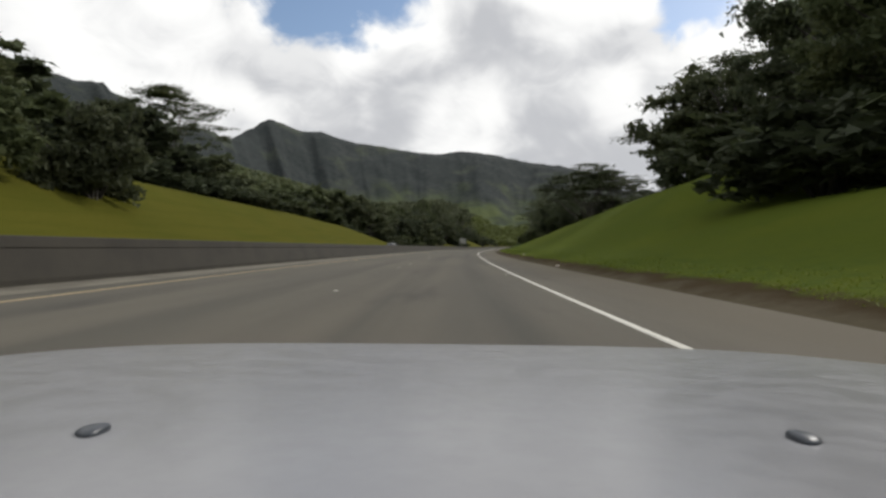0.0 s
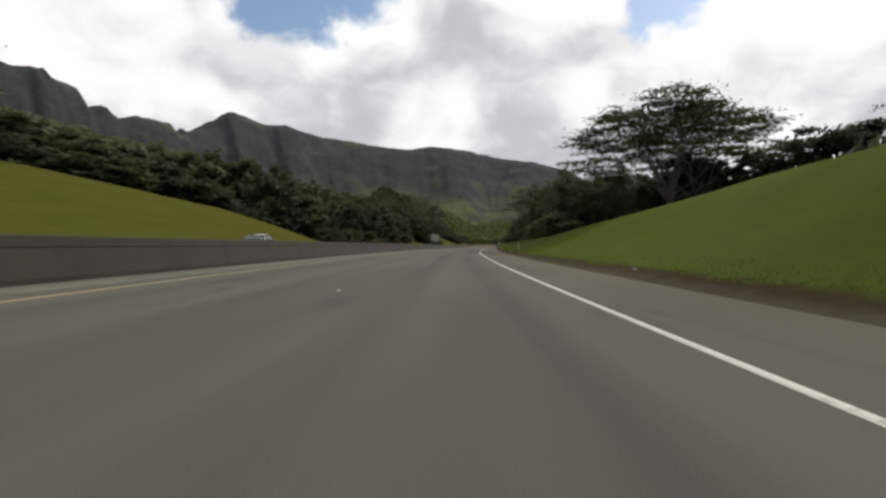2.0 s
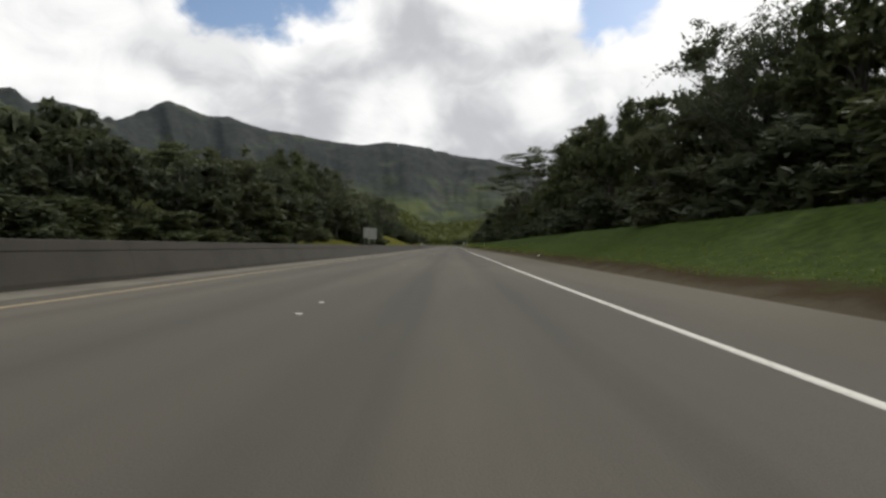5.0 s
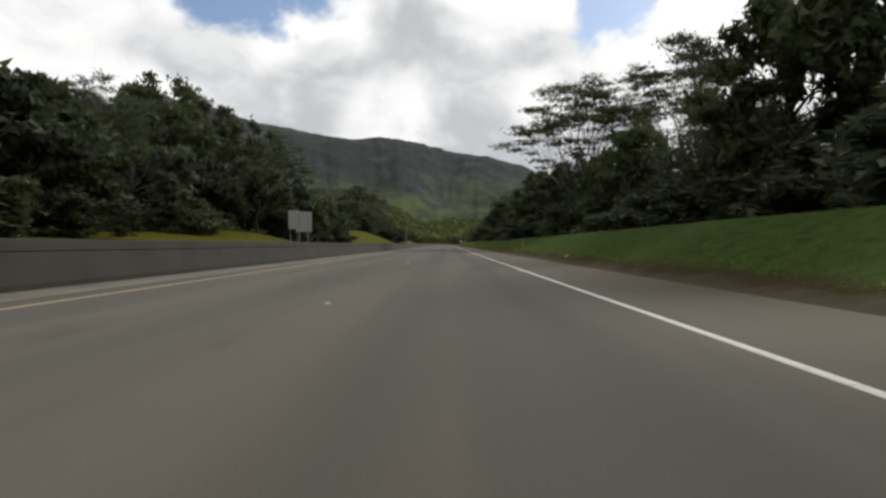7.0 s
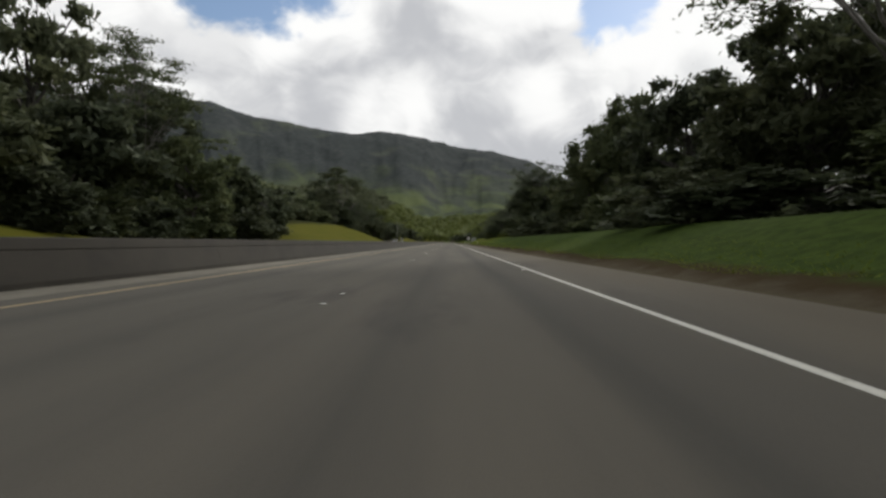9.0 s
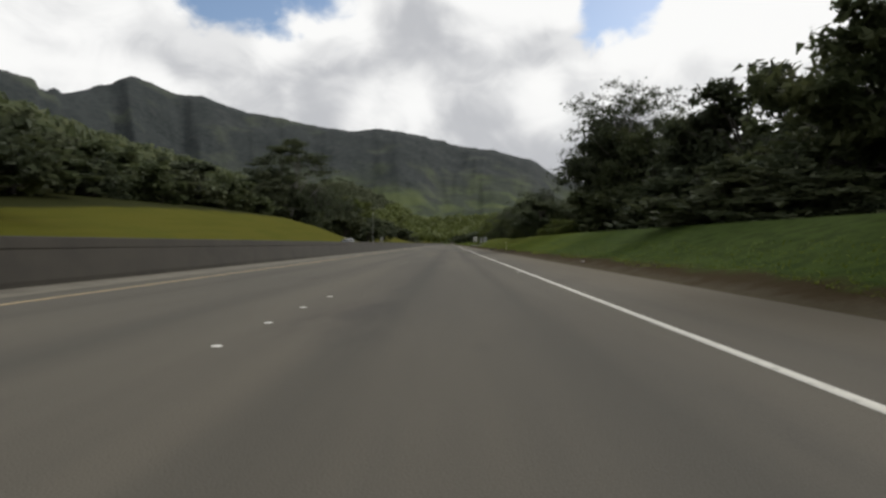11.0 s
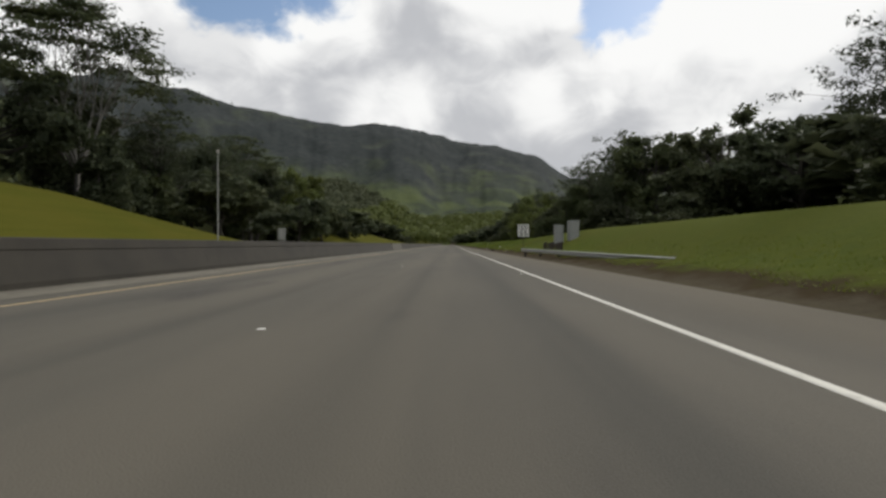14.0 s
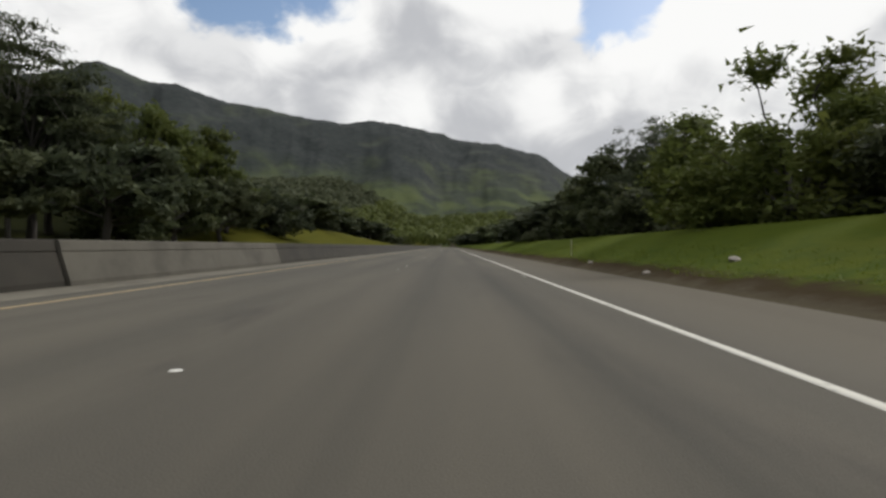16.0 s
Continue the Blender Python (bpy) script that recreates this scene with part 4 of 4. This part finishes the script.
# ---- speed limit sign
S_SIGN, D_SIGN = 458.5, 5.78
zs = height(S_SIGN, D_SIGN)
sign = thing("speed_sign", S_SIGN, D_SIGN, "white speed limit sign with black lettering on a thin dark post", "road sign", z=zs)
part("post", box_bm(0.045, 0.045, 2.7, 0.006, (0, 0.035, -0.5)), WOOD_POST, sign, "thin dark post")
PW, PH, PZ = 0.93, 1.00, 1.37 - zs
panel = part("panel", box_bm(PW, 0.012, PH, 0.004, (0, 0, PZ)), SIGN_WHITE, sign, "white sign panel")
bm = bmesh.new()
for sx, sz, x, z in ((PW - 0.06, 0.014, 0, PZ + 0.03), (PW - 0.06, 0.014, 0, PZ + PH - 0.044), (0.014, PH - 0.074, -PW / 2 + 0.037, PZ + 0.037), (0.014, PH - 0.074, PW / 2 - 0.037, PZ + 0.037)):
    box_bm(sx, 0.003, sz, 0, (x, -0.0085, z), bm)
part("border", bm, SIGN_BLACK, panel, "thin black border")


def lettering(text, wide, high, z, weight, parent):
    """Letters of that size as a mesh, standing proud of a panel."""
    cu = bpy.data.curves.new("text", "FONT")
    cu.body, cu.align_x, cu.extrude, cu.offset = text, "CENTER", 0.002, weight
    tmp = bpy.data.objects.new("text", cu)
    me = bpy.data.meshes.new_from_object(tmp)
    bpy.data.objects.remove(tmp)
    co = np.empty(len(me.vertices) * 3, dtype=np.float32)
    me.vertices.foreach_get("co", co)
    co = co.reshape(-1, 3)
    lo, hi = co.min(0), co.max(0)
    out_co = np.zeros_like(co)
    out_co[:, 0] = (co[:, 0] - (lo[0] + hi[0]) / 2) / (hi[0] - lo[0]) * wide
    out_co[:, 2] = (co[:, 1] - lo[1]) / (hi[1] - lo[1]) * high + z
    out_co[:, 1] = -0.009 - co[:, 2]
    me.vertices.foreach_set("co", out_co.ravel())
    me.materials.append(SIGN_BLACK)
    me.update()
    ob = new("lettering", me)
    ob.parent = parent
    ob["label"] = "black lettering"


lettering("SPEED", 0.74, 0.15, PZ + 0.765, 0.012, panel)
lettering("LIMIT", 0.65, 0.15, PZ + 0.54, 0.012, panel)
lettering("55", 0.67, 0.345, PZ + 0.105, 0.014, panel)

# ---- guard rail
RS0, RS1 = 426.6, 446.9


def rail_d(s):
    return 5.70 - 1.5 * (s - RS0) / (RS1 - RS0)


rail_thing = tagged(new("guard_rail"), "low galvanised steel guard rail on short timber posts", "guard rail")
rail_thing.location = road(RS0, 5.70, 0)


def w_beam(s0, s1):
    prof = [(0.00, 0.510), (-0.02, 0.503), (-0.06, 0.475), (-0.06, 0.450), (-0.018, 0.415), (-0.018, 0.385), (-0.06, 0.350), (-0.06, 0.325), (-0.02, 0.297), (0.0, 0.290)]
    ring = prof + [(d + 0.012, z) for d, z in reversed(prof)]
    verts, faces = [], []
    n, k = 6, len(ring)
    for i in range(n + 1):
        s = s0 + (s1 - s0) * i / n
        for d, z in ring:
            verts.append(road(s, rail_d(s) + d, 0.51 + (z - 0.51) * 0.86 - 0.09 + 0.08 * (s - RS0) / (RS1 - RS0)) - rail_thing.location)
    for i in range(n):
        for j in range(k):
            a, b = i * k + j, i * k + (j + 1) % k
            faces.append((a, b, b + k, a + k))
    ob = new("rail", mesh_from("rail", verts, faces, GALVANISED))
    ob.parent = rail_thing


s = RS0
while s < RS1 - 0.1:
    w_beam(s, min(s + 4.0, RS1))
    s += 3.97
for i in range(6):
    s = RS0 + 0.3 + 3.86 * i
    p = road(s, rail_d(s) + 0.10, -0.06) - rail_thing.location
    part("post", box_bm(0.15, 0.15, 0.85, 0.012, (p.x, p.y, p.z - 0.36)), WOOD_POST, rail_thing, "dark timber post")

# ---- electrical cabinets on a concrete plinth behind the rail
plinth = thing("concrete_plinth", 447.4, 7.00, "stained grey-brown concrete plinth under the grey cabinets", "plinth", z=0.0)
part("slab", box_bm(1.7, 1.9, 1.40, 0.03, (0.0, 0.35, -0.60)), BARRIER_LIGHT, plinth)


def cabinet(s, d, z, w, dep, h, label):
    ob = thing("utility_cabinet", s, d, label, "utility cabinet", z=z, group="utility cabinets")
    body = part("body", box_bm(w, dep, h, 0.02), CABINET_GREY, ob)
    part("roof", box_bm(w + 0.05, dep + 0.05, 0.05, 0.015, (0, 0, h - 0.01)), CABINET_GREY, ob)
    door = part("door", box_bm(w - 0.08, 0.02, h - 0.14, 0.008, (0, -dep / 2 - 0.008, 0.06)), CABINET_GREY, ob)
    part("handle", box_bm(0.03, 0.03, 0.14, 0.006, (w * 0.32, -dep / 2 - 0.03, h * 0.5)), GALVANISED, door, "steel door handle")


cabinet(447.1, 7.40, 0.80, 0.60, 0.74, 1.38, "tall plain grey steel utility cabinet on a concrete plinth")
cabinet(447.5, 6.58, 0.80, 0.48, 0.69, 1.12, "smaller plain grey steel utility cabinet on a concrete plinth")
for i in range(8):
    s, d = 442.8 + 0.82 * i, 5.85 + 0.02 * (i % 3)
    ob = thing("timber_bollard", s, d, "short dark weathered timber bollard beside the cabinets", "bollard", z=height(s, d) - 0.2, group="timber bollards")
    part("post", box_bm(0.13, 0.13, 0.66 - 0.05 * (i % 3), 0.015), WOOD_POST, ob)

# ---- stones and litter along the verge
for i, (s, d, r) in enumerate(((45, 5.2, 0.10), (74, 4.8, 0.07), (113, 4.6, 0.12), (179, 4.7, 0.09), (231, 4.9, 0.10), (344, 4.6, 0.08), (394, 4.5, 0.11), (484.5, 4.6, 0.10), (483, 6.0, 0.13), (464, 4.9, 0.08), (491, 4.8, 0.09), (24, 4.4, 0.09))):
    rng = random.Random(90 + i)
    bm = bmesh.new()
    bmesh.ops.create_icosphere(bm, subdivisions=2, radius=r)
    for v in bm.verts:
        v.co *= 1 + 0.5 * noise.noise(v.co * 9 + Vector((i, 0, 0)))
        v.co.z *= 0.55
    ob = part("stone", bm, STONE)
    ob.matrix_world = Matrix.Translation(road(s, d, height(s, d) + r * 0.25)) @ pose(0, 0, 0, 0, 0, rng.uniform(0, 360))
    tagged(ob, "small pale stone lying on the dirt verge", "stone", "verge stones")


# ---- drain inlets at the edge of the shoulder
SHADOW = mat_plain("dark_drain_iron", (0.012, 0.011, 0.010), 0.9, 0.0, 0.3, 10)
for s in (387.7, 474.5):
    ob = thing("drain_inlet", s, 4.45, "dark iron drain inlet in a low concrete kerb", "drain", z=-0.06, group="drain inlets")
    part("kerb", box_bm(0.55, 1.7, 0.20, 0.03, (0.18, 0, 0)), BARRIER, ob)
    grate = part("grate", box_bm(0.36, 1.3, 0.035, 0.006, (0.10, 0, 0.19)), SHADOW, ob, "dark iron grate")
    for k in range(9):
        part("bar", box_bm(0.34, 0.04, 0.02, 0.004, (0.10, -0.56 + 0.14 * k, 0.222)), SHADOW, grate)

# ================= cars =================
def car_paint(name, c):
    m = Mat(name, 0.32)
    m.p.inputs["Coat Weight"].default_value, m.p.inputs["Coat Roughness"].default_value = 0.35, 0.22
    n = m.noise(m.obj(), 2.0, 5)
    m.color(m.mix(n, tuple(v * 0.93 for v in c), tuple(v * 1.05 for v in c)))
    m.roughness(m.range(m.noise(m.obj(), 30, 3), 0.3, 0.7, 0.28, 0.40))
    return m.m


GLASS_DARK = mat_plain("dark_window_glass", (0.03, 0.034, 0.036), 0.25, 0.0, 0.1)
RUBBER = mat_plain("black_rubber", (0.018, 0.018, 0.018), 0.85, 0.0, 0.2)
NOZZLE = mat_plain("dark_blue_grey_plastic", (0.040, 0.046, 0.056), 0.4, 0.0, 0.1)
LAMP = mat_plain("clear_lamp_lens", (0.45, 0.46, 0.47), 0.12, 0.0, 0.1)


def loft(stations, closed=False):
    """A smooth skin over cross-sections, each a list of points of equal length."""
    bm = bmesh.new()
    rows_v = [[bm.verts.new(p) for p in st] for st in stations]
    for a, b in zip(rows_v, rows_v[1:]):
        n = len(a)
        for k in range(n if closed else n - 1):
            bm.faces.new((a[k], a[(k + 1) % n], b[(k + 1) % n], b[k]))
    for f in bm.faces:
        f.smooth = True
    bmesh.ops.recalc_face_normals(bm, faces=bm.faces)
    return bm


def bonnet_z(x, y):
    return 0.700 - 0.018 * y - 0.058 * y * y - 0.03 * (x / 0.74) ** 4


def build_car(root, paint, tall, roof, drop=0.0):
    """A car about 4.4 long: its windscreen's foot is at y = -0.12, its nose towards +y. tall stretches what is over the sills."""
    def Z(z):
        return 0.16 + (z - 0.16) * tall - drop
    # lower body: sills, flanks, nose and tail
    st = []
    for y, w, top in ((1.28, 0.46, 0.42), (1.24, 0.62, 0.50), (1.14, 0.74, 0.555), (1.00, 0.81, 0.585), (0.6, 0.86, 0.625), (0.0, 0.88, 0.672), (-0.6, 0.88, 0.70), (-1.6, 0.88, 0.71), (-2.6, 0.86, 0.71), (-3.0, 0.80, 0.69), (-3.14, 0.70, 0.60), (-3.18, 0.6, 0.45)):
        st.append([(-w * 0.86, y, Z(0.17)), (-w * 0.97, y, Z(0.24)), (-w, y, Z(0.42)), (-w * 0.97, y, Z(0.58) if top > 0.6 else Z(top * 0.9)), (-w * 0.90, y, Z(top - 0.012)), (-w * 0.5, y, Z(top)),
                   (w * 0.5, y, Z(top)), (w * 0.90, y, Z(top - 0.012)), (w * 0.97, y, Z(0.58) if top > 0.6 else Z(top * 0.9)), (w, y, Z(0.42)), (w * 0.97, y, Z(0.24)), (w * 0.86, y, Z(0.17))])
    bm = loft(st, True)
    bmesh.ops.holes_fill(bm, edges=bm.edges)
    part("body", bm, paint, root)
    # bonnet
    st = []
    n = 26
    for j in range(15):
        f = j / 14
        row = []
        for i in range(n + 1):
            u = -1 + 2 * i / n
            x = 0.78 * u
            edge = 1.052 - 0.10 * u * u - 0.05 * u ** 6
            y = -0.10 + (edge + 0.10) * f
            row.append((x, y, Z(bonnet_z(x, y)) - (0.012 if j == 14 else 0.0)))
        st.append(row)
    st.append([(p[0], p[1] + 0.004, p[2] - 0.03) for p in st[-1]])
    bonnet = part("bonnet", loft(st), paint, root, "silver-white painted bonnet")
    # cabin
    for name, material, secs in (
        ("windscreen", GLASS_DARK, [[(-0.70, -0.13, 0.705), (0, -0.10, 0.715), (0.70, -0.13, 0.705)], [(-0.56, -0.80, roof - 0.02), (0, -0.78, roof), (0.56, -0.80, roof - 0.02)]]),
        ("roof", paint, [[(-0.58, -0.79, roof - 0.03), (0, -0.77, roof), (0.58, -0.79, roof - 0.03)], [(-0.60, -1.5, roof), (0, -1.5, roof + 0.035), (0.60, -1.5, roof)], [(-0.56, -2.2, roof - 0.06), (0, -2.2, roof - 0.03), (0.56, -2.2, roof - 0.06)]]),
        ("rear_window", GLASS_DARK, [[(-0.56, -2.2, roof - 0.07), (0, -2.2, roof - 0.035), (0.56, -2.2, roof - 0.07)], [(-0.66, -2.8, 0.71), (0, -2.84, 0.71), (0.66, -2.8, 0.71)]]),
    ):
        bm = loft([[(x, y, Z(z)) for x, y, z in s] for s in secs])
        bmesh.ops.solidify(bm, geom=bm.faces[:], thickness=0.012)
        part(name, bm, material, root)
    for side in (-1, 1):
        pts = [(0.80, -0.22, 0.70), (0.60, -0.80, roof - 0.035), (0.62, -1.5, roof - 0.01), (0.58, -2.2, roof - 0.07), (0.72, -2.75, 0.70)]
        low = [(0.84, -0.22, 0.69), (0.85, -0.80, 0.70), (0.86, -1.5, 0.705), (0.85, -2.2, 0.70), (0.78, -2.75, 0.69)]
        bm = loft([[(side * x, y, Z(z)) for x, y, z in pts], [(side * x, y, Z(z)) for x, y, z in low]])
        bmesh.ops.solidify(bm, geom=bm.faces[:], thickness=0.012)
        part("side_window", bm, GLASS_DARK, root)
        bm = bmesh.new()
        bmesh.ops.create_uvsphere(bm, u_segments=14, v_segments=8, radius=1.0)
        bmesh.ops.scale(bm, vec=(0.13, 0.07, 0.055), verts=bm.verts)
        bmesh.ops.translate(bm, vec=(side * 0.60, 1.17, Z(0.47)), verts=bm.verts)
        part("headlight", bm, LAMP, root, "clear headlight lens")
        # washer nozzle
        bm = bmesh.new()
        bmesh.ops.create_uvsphere(bm, u_segments=16, v_segments=8, radius=1.0)
        bmesh.ops.scale(bm, vec=(0.0074, 0.0105, 0.0032), verts=bm.verts)
        for v in bm.verts:
            v.co.x *= 1 - 0.35 * v.co.x / 0.0072 * -side
        x, y = 0.190 * side, 0.309
        bmesh.ops.translate(bm, vec=(x, y, Z(bonnet_z(x, y)) + 0.001), verts=bm.verts)
        for f in bm.faces:
            f.smooth = True
        part("washer_nozzle", bm, NOZZLE, bonnet, "small dark washer nozzle")
        for y in (0.62, -2.15):
            bm = bmesh.new()
            m = Matrix.Translation((side * 0.80, y, 0.30)) @ Matrix.Rotation(radians(90), 4, "Y")
            bmesh.ops.create_cone(bm, cap_ends=True, segments=28, radius1=0.30, radius2=0.30, depth=0.20, matrix=m)
            bmesh.ops.bevel(bm, geom=[e for e in bm.edges if len(e.link_faces) == 2 and max(len(f.verts) for f in e.link_faces) > 8], offset=0.03, segments=2, affect="EDGES")
            wheel = part("wheel", bm, RUBBER, root, "black tyre")
            bm = bmesh.new()
            m = Matrix.Translation((side * 0.895, y, 0.30)) @ Matrix.Rotation(radians(90), 4, "Y")
            bmesh.ops.create_cone(bm, cap_ends=True, segments=24, radius1=0.20, radius2=0.18, depth=0.03, matrix=m)
            part("rim", bm, GALVANISED, wheel, "steel-grey rim")


SILVER = car_paint("silver_white_paint", (0.205, 0.205, 0.216))
WHITE_PAINT = car_paint("white_paint", (0.62, 0.62, 0.61))
own = thing("car", 0.0, 0.010, "silver-white car with a plain bonnet standing in the lane", "car", z=0.0, turn=0.25)
own.matrix_world = own.matrix_world @ pose(-0.011, 0, 0, -0.07, 1.15, 0)
build_car(own, SILVER, 1.0, 1.12, 0.045)
for s, d in ((95.6, -13.4), (395.6, -13.2)):
    other = thing("car", s, d, "white car on the carriageway beyond the barrier", "car", z=0.0, turn=180.0, group="cars on the opposite carriageway")
    build_car(other, WHITE_PAINT, 1.16, 1.14)

# ================= grass along the verge =================
g = np.random.default_rng(3)
N = 60000
gs = g.uniform(-2, 525, N)
gd = 5.0 + 2.0 * g.uniform(0, 1, N) ** 1.5 + 0.5 * np.sin(gs * 0.7) * 0.5
base = np.array([road(a, b, height(a, b)) for a, b in zip(gs, gd)])
ang = g.uniform(0, 2 * np.pi, N)
hgt = g.uniform(0.02, 0.05, N) * (1 + 1.4 * (g.uniform(0, 1, N) > 0.95))
wid = g.uniform(0.008, 0.02, N)
side = np.stack([np.cos(ang) * wid, np.sin(ang) * wid, np.zeros(N)], 1)
tip = np.stack([g.normal(0, 0.05, N), g.normal(0, 0.05, N), hgt], 1)
blades = np.stack([base - side, base + side, base + tip], 1).reshape(-1, 3)
GRASS_BLADE = mat_leaf("grass_blade", (0.085, 0.115, 0.014), (0.125, 0.150, 0.020), (0.130, 0.145, 0.022))
tagged(new("verge_grass", fast_mesh("verge_grass", blades, np.arange(N * 3).reshape(-1, 3), GRASS_BLADE)), "short rough green grass along the dirt verge", "grass", kind="stuff")

# the patterns that the trees were copied from are not part of the place
for roots in KINDS.values():
    for root in roots:
        for o in [*root.children_recursive, root]:
            bpy.data.objects.remove(o)
